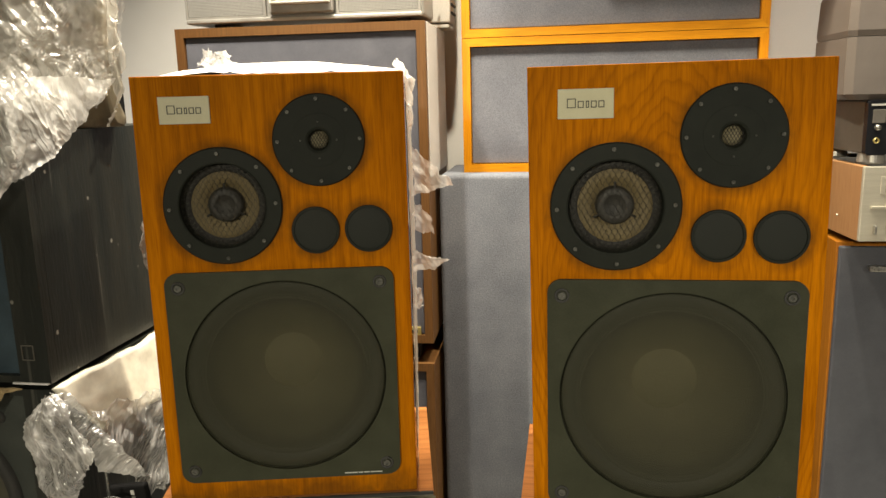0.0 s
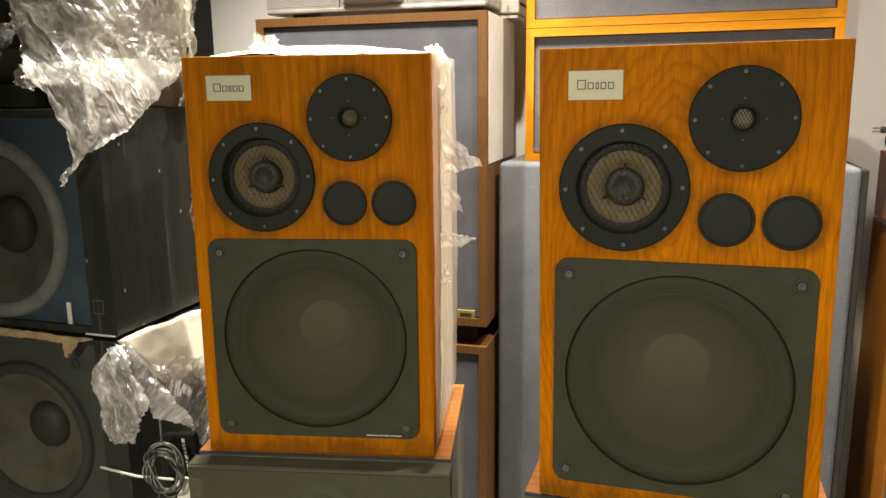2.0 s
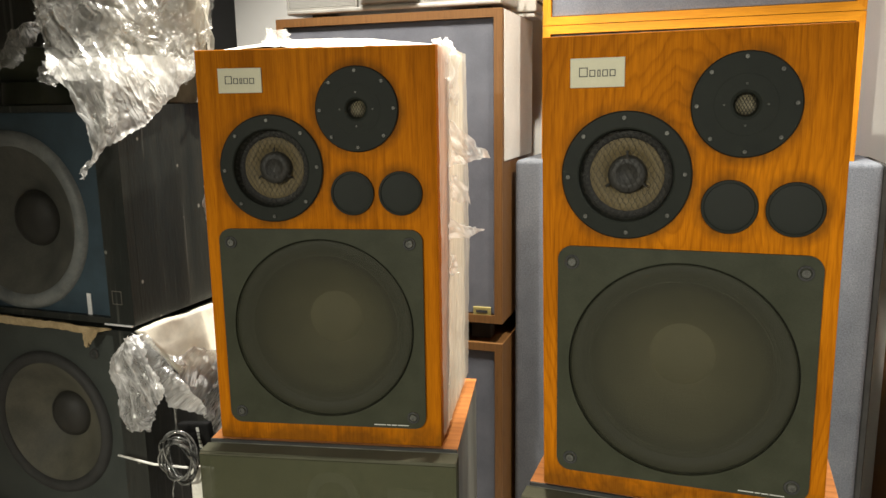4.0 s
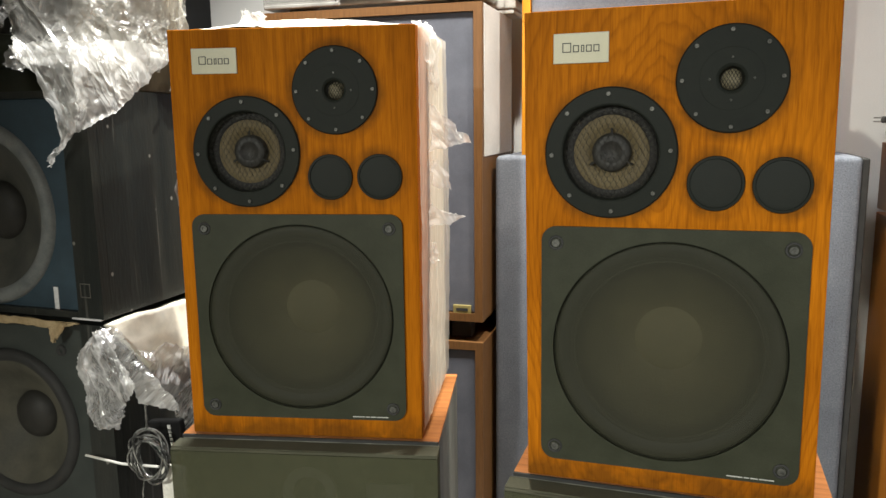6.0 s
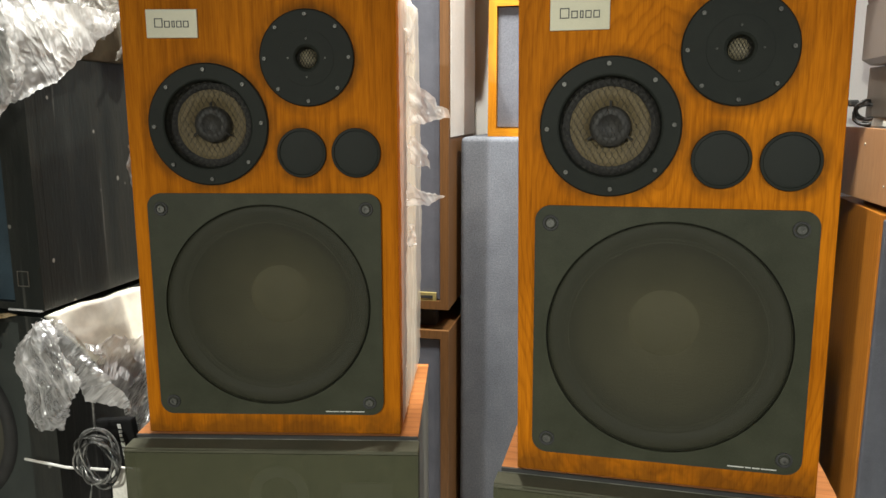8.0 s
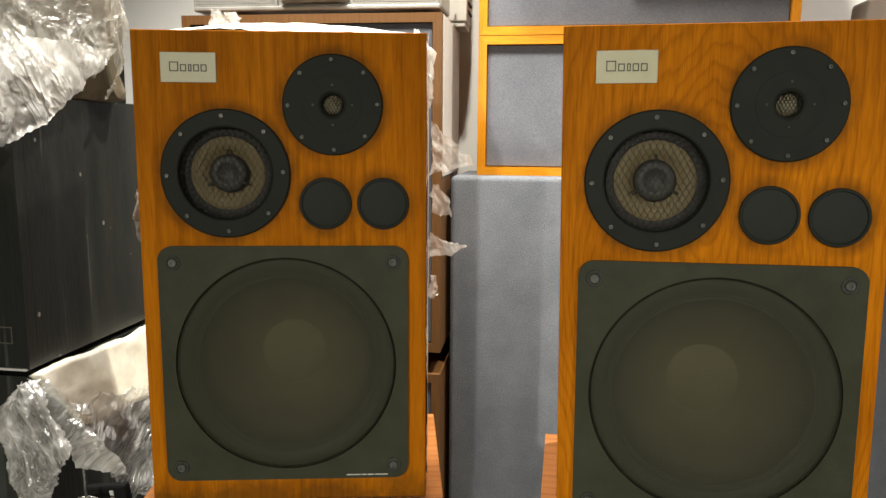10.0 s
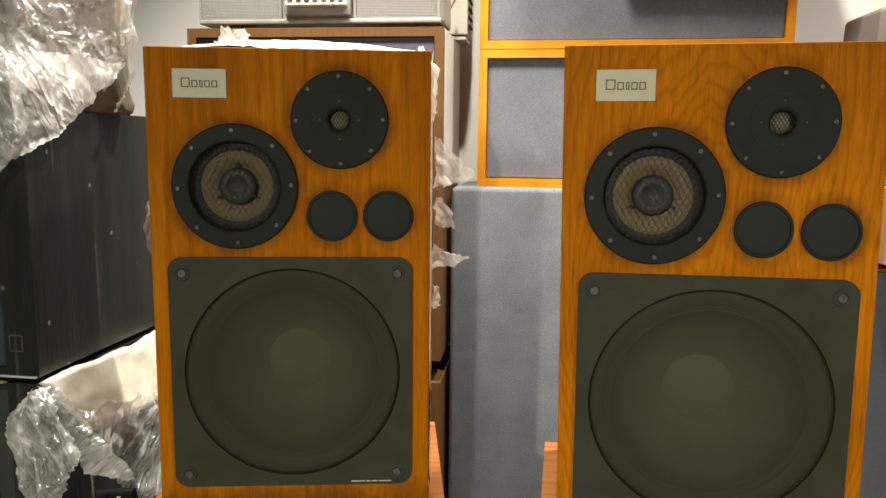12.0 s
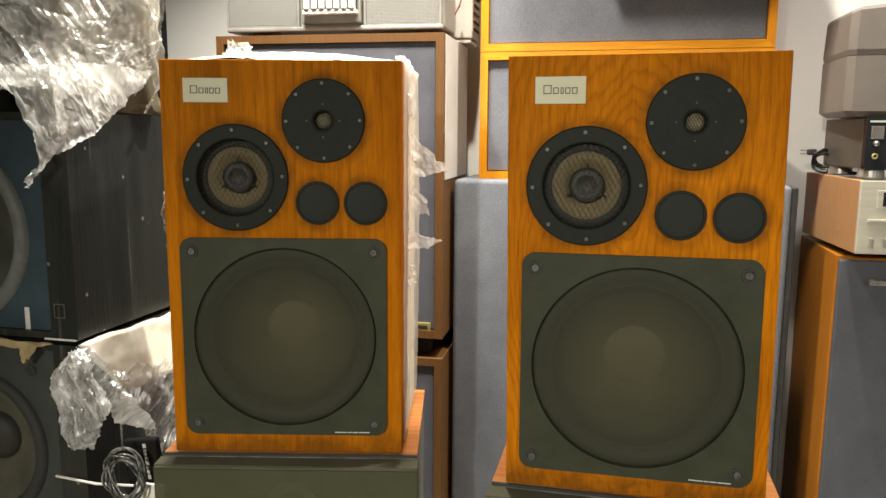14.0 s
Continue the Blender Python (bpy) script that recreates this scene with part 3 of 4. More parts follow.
def loudspeaker(m, veneer, label, plan):
    root = thing("loudspeaker", m, label, "loudspeaker", "pair of oak loudspeakers")
    W, H, WOOFER, MID, TWEETER, DOMES = (plan[k] for k in ("w", "h", "woofer", "mid", "tweeter", "domes"))
    px, pz = plan["plate"]
    bx, bz = plan["badge"]
    holes = [circle(*WOOFER, 0.150), circle(*MID, 0.066), circle(*TWEETER, 0.030)]
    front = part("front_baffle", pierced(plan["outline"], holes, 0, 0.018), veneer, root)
    edge = front.modifiers.new("worn_edge", "BEVEL")
    edge.width, edge.segments, edge.angle_limit = 0.0014, 2, radians(40)
    for name, b in (("top_panel", (0, W, 0.018, D, H - 0.018, H)), ("bottom_panel", (0, W, 0.018, D, 0, 0.018)), ("side_panel", (0, 0.018, 0.018, D, 0.018, H - 0.018)),
                    ("side_panel", (W - 0.018, W, 0.018, D, 0.018, H - 0.018)), ("back_panel", (0.018, W - 0.018, D - 0.018, D, 0.018, H - 0.018))):
        part(name, box(*b), veneer, root)
    # name plate with its lettering as plain marks
    plate = part("name_plate", box(bx, bx + 0.069, -0.0022, 0.001, bz, bz + 0.037, 0.0006), CREAM_PLATE, root, "cream name plate")
    mark = bmesh.new()
    for x0, x1, tall in ((0.0115, 0.0225, 0.0118), (0.0248, 0.0322, 0.0086), (0.0348, 0.0388, 0.0086), (0.0410, 0.0480, 0.0086), (0.0502, 0.0575, 0.0086)):
        t = 0.0011
        z0 = bz + 0.0135
        join(mark, pierced([(bx + x0, z0), (bx + x1, z0), (bx + x1, z0 + tall), (bx + x0, z0 + tall)],
                           [[(bx + x0 + t, z0 + t), (bx + x1 - t, z0 + t), (bx + x1 - t, z0 + tall - t), (bx + x0 + t, z0 + tall - t)]], -0.0029, -0.0021))
    part("wordmark_bar", mark, INK, plate, "dark brand mark as plain outlined shapes")
    # woofer
    x, z = WOOFER
    wp = part("woofer_plate", pierced(rounded(px, px + 0.3245, pz, pz + 0.3215, 0.019), [circle(x, z, 0.1454, 96)], -0.005, 0.0005), BLACK, root, "black square woofer plate")
    part("gasket", lathe([(0.1462, -0.0010), (0.1418, -0.0010)], x, z, 96), GASKET, wp, "black sealing groove")
    for sx in (px + 0.0192, px + 0.3043):
        for sz in (pz + 0.0188, pz + 0.2998):
            part("screw_cup", lathe([(0.0100, -0.0049), (0.0096, -0.0066), (0.0072, -0.0066), (0.0064, -0.0050)], sx, sz, 28), RUBBER, wp, smooth=True)
            part("screw", screw_bm(sx, sz, -0.0052, 0.0055), DULL_SCREW, wp, "dull cap screw")
    text = bmesh.new()
    for a, b in ((0.2405, 0.2595), (0.261, 0.2675), (0.269, 0.2775), (0.279, 0.2965)):
        box(px + a, px + b, -0.0056, -0.0049, pz + 0.0045, pz + 0.0058, bm=text)
    part("small_print", text, WHITE_PRINT, wp, "line of tiny white print")
    wo = part("woofer_surround", lathe([(0.150, 0.004), (0.146, 0.003), (0.139, 0.0005), (0.132, 0.0005), (0.126, 0.003), (0.124, 0.004)], x, z, 80), SURROUND, root, smooth=True)
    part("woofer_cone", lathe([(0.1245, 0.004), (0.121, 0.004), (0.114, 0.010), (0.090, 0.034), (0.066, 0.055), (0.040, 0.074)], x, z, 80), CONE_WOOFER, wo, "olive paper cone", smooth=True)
    part("pale_ring", lathe([(0.1192, 0.0052), (0.1180, 0.0036), (0.1164, 0.0074)], x, z, 80), PALE_LINE, wo, "faint paler line on the cone's edge", smooth=True)
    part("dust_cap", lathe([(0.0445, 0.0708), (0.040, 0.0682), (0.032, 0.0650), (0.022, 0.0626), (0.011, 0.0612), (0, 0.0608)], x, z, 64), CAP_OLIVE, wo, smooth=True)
    part("woofer_grille", lathe([(0.1440, 0.0), (0.1437, -0.0042), (0.138, -0.0052), (0.10, -0.0068), (0.05, -0.0076), (0, -0.0078)], x, z, 80), WOOFER_MESH, wo, "fine dark mesh grille", smooth=True)
    # midrange behind expanded-metal mesh
    x, z = MID
    mf = part("midrange_flange", lathe([(0.082, 0.0005), (0.0825, -0.002), (0.0805, -0.0042), (0.0618, -0.0048), (0.0598, -0.0038), (0.0588, 0.002), (0.0580, 0.014)], x, z, 80), FLANGE, root, "black round flange", auto=18)
    for i in range(8):
        a = math.tau * i / 8 + radians(2)
        part("screw", screw_bm(x + 0.0735 * math.cos(a), z + 0.0735 * math.sin(a), -0.0046, 0.0027), DULL_SCREW, mf)
    part("surround", lathe([(0.0582, 0.0140), (0.0540, 0.0105), (0.0475, 0.0130)], x, z, 64), MID_EDGE, mf, smooth=True)
    mc = part("midrange_cone", lathe([(0.0480, 0.0135), (0.0470, 0.0120), (0.032, 0.0205), (0.014, 0.0265)], x, z, 64), CONE_TAN, root, "tan paper cone", smooth=True)
    part("phase_plug", lathe([(0.0250, 0.0245), (0.0245, 0.0140), (0.0222, 0.0110), (0.0150, 0.0102), (0.0135, 0.0106), (0.0105, 0.0135), (0, 0.0140)], x, z, 40), CAP_DARK, mc, "dark centre cap", smooth=True)
    for a in (90, 210, 330):
        c, s = math.cos(radians(a)), math.sin(radians(a))
        part("plug_leg", tube([(x + 0.019 * c, 0.0130, z + 0.019 * s), (x + 0.031 * c, 0.0150, z + 0.031 * s)], 0.0016, 6), CAP_DARK, mc)
    mesh = bmesh.new()
    wire_r, rad = 0.00032, 0.0580
    for k in range(-12, 13):
        for side in (1, -1):
            pts = []
            for s in range(-24, 25):
                q = s / 24 * rad * 1.25
                qx, qz = k * 0.0078 + 0.5 * q, side * 0.866 * q
                rr = math.hypot(qx, qz)
                if rr < rad:
                    wob = 0.0009 * math.sin(q * 800 + k)
                    f = rr / rad
                    y = 0.0080 * min(1.0, (1 - f) * 6.0)
                    pts.append((x + qx + wob, y, z + qz))
            if len(pts) > 2:
                tube(pts, wire_r, 4, mesh)
    rim = bmesh.new()
    for lead in (0, 1):
        pts = []
        for i in range(84):
            a = math.tau * (i + 0.5 * lead) / 84
            rr, y = ((0.0578, 0.0003), (0.0490, 0.0080))[(i + lead) % 2]
            pts.append((x + rr * math.cos(a), y, z + rr * math.sin(a)))
        tube(pts, 0.00034, 4, rim, closed=True)
    part("guard_rim", rim, GUARD_RIM, mf, "mesh at the guard's rim, painted paler for the light it catches", smooth=True)
    part("mesh_guard", mesh, WIRE, mf, "diamond expanded-metal guard", smooth=True)
    # tweeter
    x, z = TWEETER
    tf = part("tweeter_plate", lathe([(0.0635, 0.0005), (0.0638, -0.002), (0.062, -0.0040), (0.0368, -0.0042), (0.0366, -0.0046), (0.0180, -0.0047), (0.0150, -0.0032), (0.0136, 0.0), (0.0128, 0.006), (0.0125, 0.016)], x, z, 72), FLANGE, root, "black round tweeter plate", auto=18)
    for i in range(8):
        a = math.tau * i / 8 + radians(1)
        part("screw", screw_bm(x + 0.0565 * math.cos(a), z + 0.0565 * math.sin(a), -0.0042, 0.0025), DULL_SCREW, tf)
    for i in range(4):
        a = math.tau * i / 4
        part("small_screw", screw_bm(x + 0.0250 * math.cos(a), z + 0.0250 * math.sin(a), -0.0040, 0.0013), DULL_SCREW, tf)
    part("tweeter_dome", lathe([(0.0125, 0.010), (0.010, 0.005), (0.006, 0.002), (0, 0.001)], x, z, 32), THROAT_TAN, tf, "tan horn throat", smooth=True)
    net = bmesh.new()
    for k in range(-4, 5):
        for side in (1, -1):
            pts = []
            for s in range(-8, 9):
                q = s / 8 * 0.0142
                qx, qz = k * 0.0040 + 0.5 * q, side * 0.866 * q
                if math.hypot(qx, qz) < 0.0132:
                    pts.append((x + qx, -0.0035 + 14 * (qx * qx + qz * qz), z + qz))
            if len(pts) > 1:
                tube(pts, 0.00042, 4, net)
    part("tweeter_mesh", net, WIRE, tf)
    # two small covered domes
    for x, z in DOMES:
        d = part("dome_ring", lathe([(0.0335, 0.0005), (0.0338, -0.0022), (0.0330, -0.0038), (0.0302, -0.0040), (0.0296, -0.0030), (0.0296, 0.002)], x, z, 56), FLANGE, root, auto=18)
        part("dome_cover", lathe([(0.0298, -0.0022), (0.025, -0.0032), (0.012, -0.0040), (0, -0.0042)], x, z, 48), DOME_MESH, d, "fine black mesh", smooth=True)
        part("dome_back", lathe([(0.0272, 0.0006), (0, 0.0004)], x, z, 32), GASKET, d)
    return root


LEFT = pose(-0.364, 1.075, 0.6885)
RIGHT = pose(0.1688, 0.9738, 0.6885, 0, -0.35, -12.3)
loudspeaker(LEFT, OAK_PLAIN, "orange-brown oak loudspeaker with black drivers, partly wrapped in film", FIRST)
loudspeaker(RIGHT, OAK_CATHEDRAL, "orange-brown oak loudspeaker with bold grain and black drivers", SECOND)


# ---- the speakers that serve as stands ----
def stand(m, label):
    root = thing("stand_speaker", m, label, "loudspeaker", "stand speakers under the oak pair")
    w, h, d = 0.416, 0.684, 0.325
    part("cabinet", box(0.001, w - 0.001, 0, d, 0, h - 0.0045, 0.001), STAND_SIDE, root, "olive-grey cabinet sides in film")
    part("top_board", box(0, w, 0.003, d, h - 0.004, h, 0.0008), BASE_WOOD, root, "reddish-brown veneered top")
    part("front_lip", box(0.0005, w - 0.0005, -0.001, 0.003, h - 0.005, h - 0.0003), RUBBER, root, "dark front edge")
    g = bmesh.new()
    prof = [(-0.002, h - 0.0110), (-0.036, h - 0.0125), (-0.036, 0.03), (-0.002, 0.03)]
    vs0 = [g.verts.new((-0.004, y, z)) for y, z in prof]
    vs1 = [g.verts.new((w + 0.002, y, z)) for y, z in prof]
    for i in range(len(prof)):
        j = (i + 1) % len(prof)
        g.faces.new((vs0[i], vs0[j], vs1[j], vs1[i]))
    g.faces.new(vs0)
    g.faces.new(vs1[::-1])
    part("grille", g, OLIVE_CLOTH, root, "olive-grey grille cloth")
    ledge = prism([(0, 0), (w + 0.006, 0), (w + 0.006, 0.0052), (0, 0.0052)], -0.0362, -0.0015)
    bmesh.ops.bevel(ledge, geom=[e for e in ledge.edges if all(v.co.y < -0.03 and v.co.z > 0.004 for v in e.verts)], offset=0.003, segments=3, affect="EDGES")
    part("grille_ledge", ledge, LEDGE_CLOTH, root, "paler cloth on the grille's flat top").matrix_local = pose(-0.004, 0, h - 0.0112)
    part("tweeter_ring", lathe([(0.043, -0.028), (0.043, -0.032), (0.027, -0.032), (0.027, -0.028)], 0.216, 0.607, 48), SILVER, root)
    part("tweeter_bar", box(0.306, 0.380, -0.032, -0.028, 0.594, 0.626), SILVER, root)
    return root


stand(pose(-0.385, 1.076, 0), "wooden speaker with olive grille used as a stand")
stand(pose(0.1480, 0.984, 0, 0, 0, -12.3), "wooden speaker with olive grille used as a stand")

# foam and film round the wrapped loudspeaker
wrap = thing("packing_wrap", LEFT, "cream foam sheet and torn film round the oak loudspeaker", "packaging")
fs = bmesh.new()
sheet([(W + 0.004, 0.112, H + 0.004), (W + 0.004, 0.100, 0.30), (W + 0.004, 0.050, 0.008)], [(W + 0.004, D + 0.012, H + 0.004), (W + 0.004, D + 0.012, 0.1), (W + 0.004, D + 0.012, 0.008)], 18, 60, 0.003, 0.12, 2.0, 0, 0.002, fs)
part("side_foam", fs, FOAM, wrap, "cream foam sheet", smooth=True)
ts = bmesh.new()
sheet([(0.004, D, H + 0.006), (0.040, 0.012, H + 0.006)], [(W + 0.006, D, H + 0.006), (W - 0.004, 0.012, H + 0.006)], 34, 20, 0.010, 0.08, 4.0, 0, 0.004, ts)
for v in ts.verts:
    hump = max(0.0, math.sin(math.pi * min(1.0, max(0.0, (v.co.x - 0.03) / (W - 0.02))) ** 0.8))
    rise = min(1.0, max(0.0, (v.co.y - 0.012) / 0.035)) ** 0.5
    v.co.z = H + 0.0008 + rise * (max(0.0, v.co.z - H - 0.003) * 0.5 + hump * (0.013 + 0.010 * max(0.0, min(1.0, v.co.y / 0.22))))
part("top_foam", ts, WHITE_FOAM, wrap, "white foam sheet folded over the top", smooth=True)
tuft = bmesh.new()
sheet([(0.070, 0.12, H + 0.012), (0.072, 0.11, H + 0.040)], [(0.126, 0.12, H + 0.016), (0.114, 0.115, H + 0.040)], 20, 12, 0.020, 0.03, 9.0, 0.012, 0.005, tuft)
part("film_tuft", tuft, LOBE_FILM, wrap, "crumpled tuft of film", smooth=True)
fold = bmesh.new()
sheet([(W - 0.012, 0.06, H + 0.014), (W + 0.004, 0.07, H - 0.02), (W + 0.006, 0.075, H - 0.07)], [(W - 0.006, 0.20, H + 0.026), (W + 0.018, 0.18, H - 0.01), (W + 0.014, 0.18, H - 0.09)], 18, 22, 0.014, 0.04, 15.0, 0, 0.004, fold)
part("corner_fold", fold, BRIGHT_FILM, wrap, "film gathered over the corner", smooth=True)
strip = bmesh.new()
sheet([(W + 0.003, 0.006, H + 0.002), (W + 0.003, 0.006, 0.40), (W + 0.003, 0.006, 0.20), (W + 0.003, 0.008, 0.012)], [(W + 0.011, D + 0.014, H + 0.004), (W + 0.014, D + 0.014, 0.4), (W + 0.013, D + 0.014, 0.2), (W + 0.010, D + 0.014, 0.012)], 24, 80, 0.0018, 0.09, 12.0, 0, 0.001, strip)
part("side_film", strip, MILKY, wrap, "wrinkled milky stretch film", smooth=True)
for left, right, sd in (([(W + 0.010, 0.085, 0.512), (W + 0.010, 0.085, 0.444)], [(W + 0.016, 0.085, 0.510), (W + 0.074, 0.100, 0.458)], 5.0),
                        ([(W + 0.010, 0.085, 0.430), (W + 0.010, 0.085, 0.388)], [(W + 0.022, 0.085, 0.428), (W + 0.044, 0.095, 0.384)], 7.0),
                        ([(W + 0.008, 0.080, 0.362), (W + 0.008, 0.080, 0.318)], [(W + 0.026, 0.083, 0.350), (W + 0.066, 0.090, 0.342)], 8.0),
                        ([(W + 0.008, 0.085, 0.300), (W + 0.008, 0.085, 0.262)], [(W + 0.014, 0.085, 0.298), (W + 0.022, 0.088, 0.266)], 11.0)):
    fl = bmesh.new()
    sheet(left, right, 14, 14, 0.010, 0.035, sd, 0.004, 0.003, fl)
    part("film_flap", fl, BRIGHT_FILM, wrap, "loose flap of clear film", smooth=True)

left_flap = bmesh.new()
sheet([(-0.003, 0.03, 0.445), (-0.013, 0.03, 0.412), (-0.017, 0.03, 0.375), (-0.004, 0.03, 0.335)], [(-0.003, 0.12, 0.435), (-0.008, 0.12, 0.405), (-0.010, 0.12, 0.375), (-0.004, 0.12, 0.340)], 14, 20, 0.008, 0.03, 17.0, 0.0, 0.003, left_flap)
part("film_flap", left_flap, BRIGHT_FILM, wrap, "loose flap of clear film", smooth=True)

# ---- walnut speakers against the back wall ----
WAL = pose(0.055, 1.763, 0, 0, 0, -10.5)


def walnut_speaker(m, z0, z1, x0, x1, badge, label):
    root = thing("walnut_speaker", m, label, "loudspeaker", "stacked walnut speakers")
    f = 0.020
    body = box(x0, x1, 0.014, 0.33, z0, z1, 0.001)
    part("cabinet", body, WALNUT, root, "dark walnut cabinet")
    fr = pierced([(x0, z0), (x1, z0), (x1, z1), (x0, z1)], [[(x0 + f, z0 + f), (x1 - f, z0 + f), (x1 - f, z1 - f), (x0 + f, z1 - f)]], 0, 0.014)
    part("front_frame", fr, WALNUT, root)
    part("grille", box(x0 + f + 0.001, x1 - f - 0.001, 0.006, 0.016, z0 + f + 0.001, z1 - f - 0.001, 0.003), SLATE_CLOTH, root, "slate-blue grille cloth")
    if badge:
        # added pale panel: bright light on the side's upper part, put into colour
        part("lit_side", box(x1 + 0.0003, x1 + 0.0025, 0.016, 0.328, 1.092, z1 - 0.002, 0.0006), PALE_SIDE, root, "pale panel that paints the bright light on the upper side")
        b = part("badge", box(x1 - 0.075, x1 - 0.030, 0.001, 0.007, z0 + 0.018, z0 + 0.040, 0.001), BRASS, root, "small brass badge")
        part("badge_bar", box(x1 - 0.067, x1 - 0.038, 0.0, 0.0015, z0 + 0.026, z0 + 0.033), INK, b)
        for fx in (x0 + 0.05, x1 - 0.09):
            for fy in (0.04, 0.26):
                part("foot", box(fx, fx + 0.05, fy, fy + 0.04, z0 - 0.052, z0 + 0.002, 0.003), RUBBER, root)
    return root


walnut_speaker(WAL, 0.692, 1.443, -0.581, 0.006, True, "dark walnut speaker with slate-blue grille and brass badge")
walnut_speaker(WAL, 0.0, 0.640, -0.581, 0.006, False, "dark walnut speaker with slate-blue grille under another")

# silver radio-cassette on the walnut speaker
BOOM = pose(0.055, 1.80, 1.445, 0, 0, -10.5)
radio = thing("radio_cassette", BOOM, "silver radio-cassette with two perforated grilles and white keys", "radio")
part("case", box(-0.56, 0.008, 0.0, 0.14, 0.012, 0.20, 0.006, 3), SILVER, radio)
part("lower_lip", box(-0.556, 0.004, -0.010, 0.05, 0.010, 0.021, 0.003), SILVER, radio)
for x in (-0.5, -0.06):
    for y in (0.02, 0.10):
        part("foot", box(x, x + 0.03, y, y + 0.025, -0.002, 0.013, 0.002), RUBBER, radio)
for x0, x1 in ((-0.552, -0.365), (-0.190, -0.004)):
    g = part("speaker_grille", box(x0, x1, -0.006, 0.004, 0.024, 0.19, 0.003), PERFORATED, radio, "perforated metal grille")
    part("grille_frame", pierced([(x0 - 0.004, 0.021), (x1 + 0.004, 0.021), (x1 + 0.004, 0.194), (x0 - 0.004, 0.194)], [[(x0 + 0.001, 0.025), (x1 - 0.001, 0.025), (x1 - 0.001, 0.189), (x0 + 0.001, 0.189)]], -0.009, 0.001), SILVER, g)
part("key_panel", box(-0.352, -0.200, -0.016, 0.004, 0.026, 0.19, 0.004), SILVER, radio)
part("key_ledge", box(-0.346, -0.206, -0.030, -0.014, 0.046, 0.058, 0.003), WHITE_PLASTIC, radio)
part("key_slot", box(-0.344, -0.208, -0.020, -0.012, 0.058, 0.112), RUBBER, radio)
for i in range(7):
    x = -0.341 + i * 0.0192
    part("key", box(x, x + 0.0145, -0.034, -0.012, 0.058, 0.112, 0.003), WHITE_PLASTIC, radio, "white piano key")

solo("red_lead", tube([(0.060, 1.915, 1.448), (0.074, 1.92, 1.475), (0.084, 1.925, 1.505), (0.098, 1.93, 1.530), (0.104, 1.945, 1.560)], 0.0024, 8), RED_LEAD, pose(0, 0, 0), "thin dark red lead behind the radio-cassette", "cable")

white = thing("white_device", pose(0.1, 2.0, 1.445, 0, 0, -10.5), "white plastic device with louvred side", "appliance")
part("case", box(-0.20, 0.034, 0.0, 0.11, 0.012, 0.30, 0.004), WHITE_PLASTIC, white)
part("base", box(-0.196, 0.030, 0.004, 0.106, 0.0, 0.010, 0.002), WHITE_PLASTIC, white)
for i in range(12):
    part("louvre", box(0.033, 0.038, 0.012, 0.095, 0.035 + i * 0.021, 0.040 + i * 0.021), RUBBER, white)

# ---- orange-framed speakers on the grey column ----
GREY = pose(0.087, 1.845, 0, 0, 0, ROOM)
col = thing("felt_column", GREY, "tall broad speaker covered in grey felt", "loudspeaker")
part("body", box(0, 0.806, 0, 0.27, 0, 1.090, 0.012, 4), FELT, col, auto=60)
part("edge_trim", box(0.8055, 0.820, 0.006, 0.27, 0.0, 1.086, 0.003), RUBBER, col, "dark side trim")

ORANGE = pose(0.157, 1.88, 0, 0, 0, ROOM)


def orange_speaker(z0, z1, label):
    root = thing("orange_speaker", ORANGE, label, "loudspeaker", "stacked orange-framed speakers")
    x0, x1, f = -0.005, 0.693, 0.019
    # four mitred frame members
    for name, q in (("frame_bottom", [(x0, z0), (x1, z0), (x1 - f, z0 + f), (x0 + f, z0 + f)]), ("frame_top", [(x0, z1), (x0 + f, z1 - f), (x1 - f, z1 - f), (x1, z1)]),
                    ("frame_side", [(x0, z0), (x0 + f, z0 + f), (x0 + f, z1 - f), (x0, z1)]), ("frame_side", [(x1, z0), (x1, z1), (x1 - f, z1 - f), (x1 - f, z0 + f)])):
        part(name, prism(q, 0.0, 0.024), ORANGE_WOOD if name == "frame_side" else ORANGE_RAIL, root)
    part("cabinet", box(x0, x1, 0.0245, 0.262, z0, z1), ORANGE_WOOD, root, "orange wooden cabinet")
    part("grille", box(x0 + f + 0.0015, x1 - f - 0.0015, 0.011, 0.0245, z0 + f + 0.0015, z1 - f - 0.0015, 0.002), GREY_CLOTH, root, "blue-grey grille cloth")


orange_speaker(1.0905, 1.409, "orange wooden speaker lying on its side, blue-grey grille")
orange_speaker(1.4105, 1.730, "orange wooden speaker on another, blue-grey grille half shaded")

# out of view; added and sized to throw the shadow on the upper grille
solo("shade_box", box(0.256, 0.765, -0.124, 0.20, 1.7305, 1.86, 0.003), BLACK_WOOD, ORANGE, "unseen dark box on the orange speakers, added to shade them", "box")

# ---- stack at the side: cabinet, amplifier, deck, case ----
CAB = pose(0.955, 1.613, 0, 0, 0, -12.5)
cab = thing("side_cabinet", CAB, "wooden speaker with dark slate grille and chrome badge", "loudspeaker")
part("cabinet", box(0, 0.50, 0.0, 0.36, 0, 0.9395, 0.0015), CAB_WOOD, cab, "orange-brown veneered case")
part("grille", box(0.004, 0.496, -0.016, 0.0, 0.010, 0.931, 0.004, 3), CAB_CLOTH, cab, "dark slate grille cloth")
part("badge", box(0.062, 0.135, -0.034, -0.016, 0.879, 0.891, 0.002), SCREW, cab, "chrome bar badge")

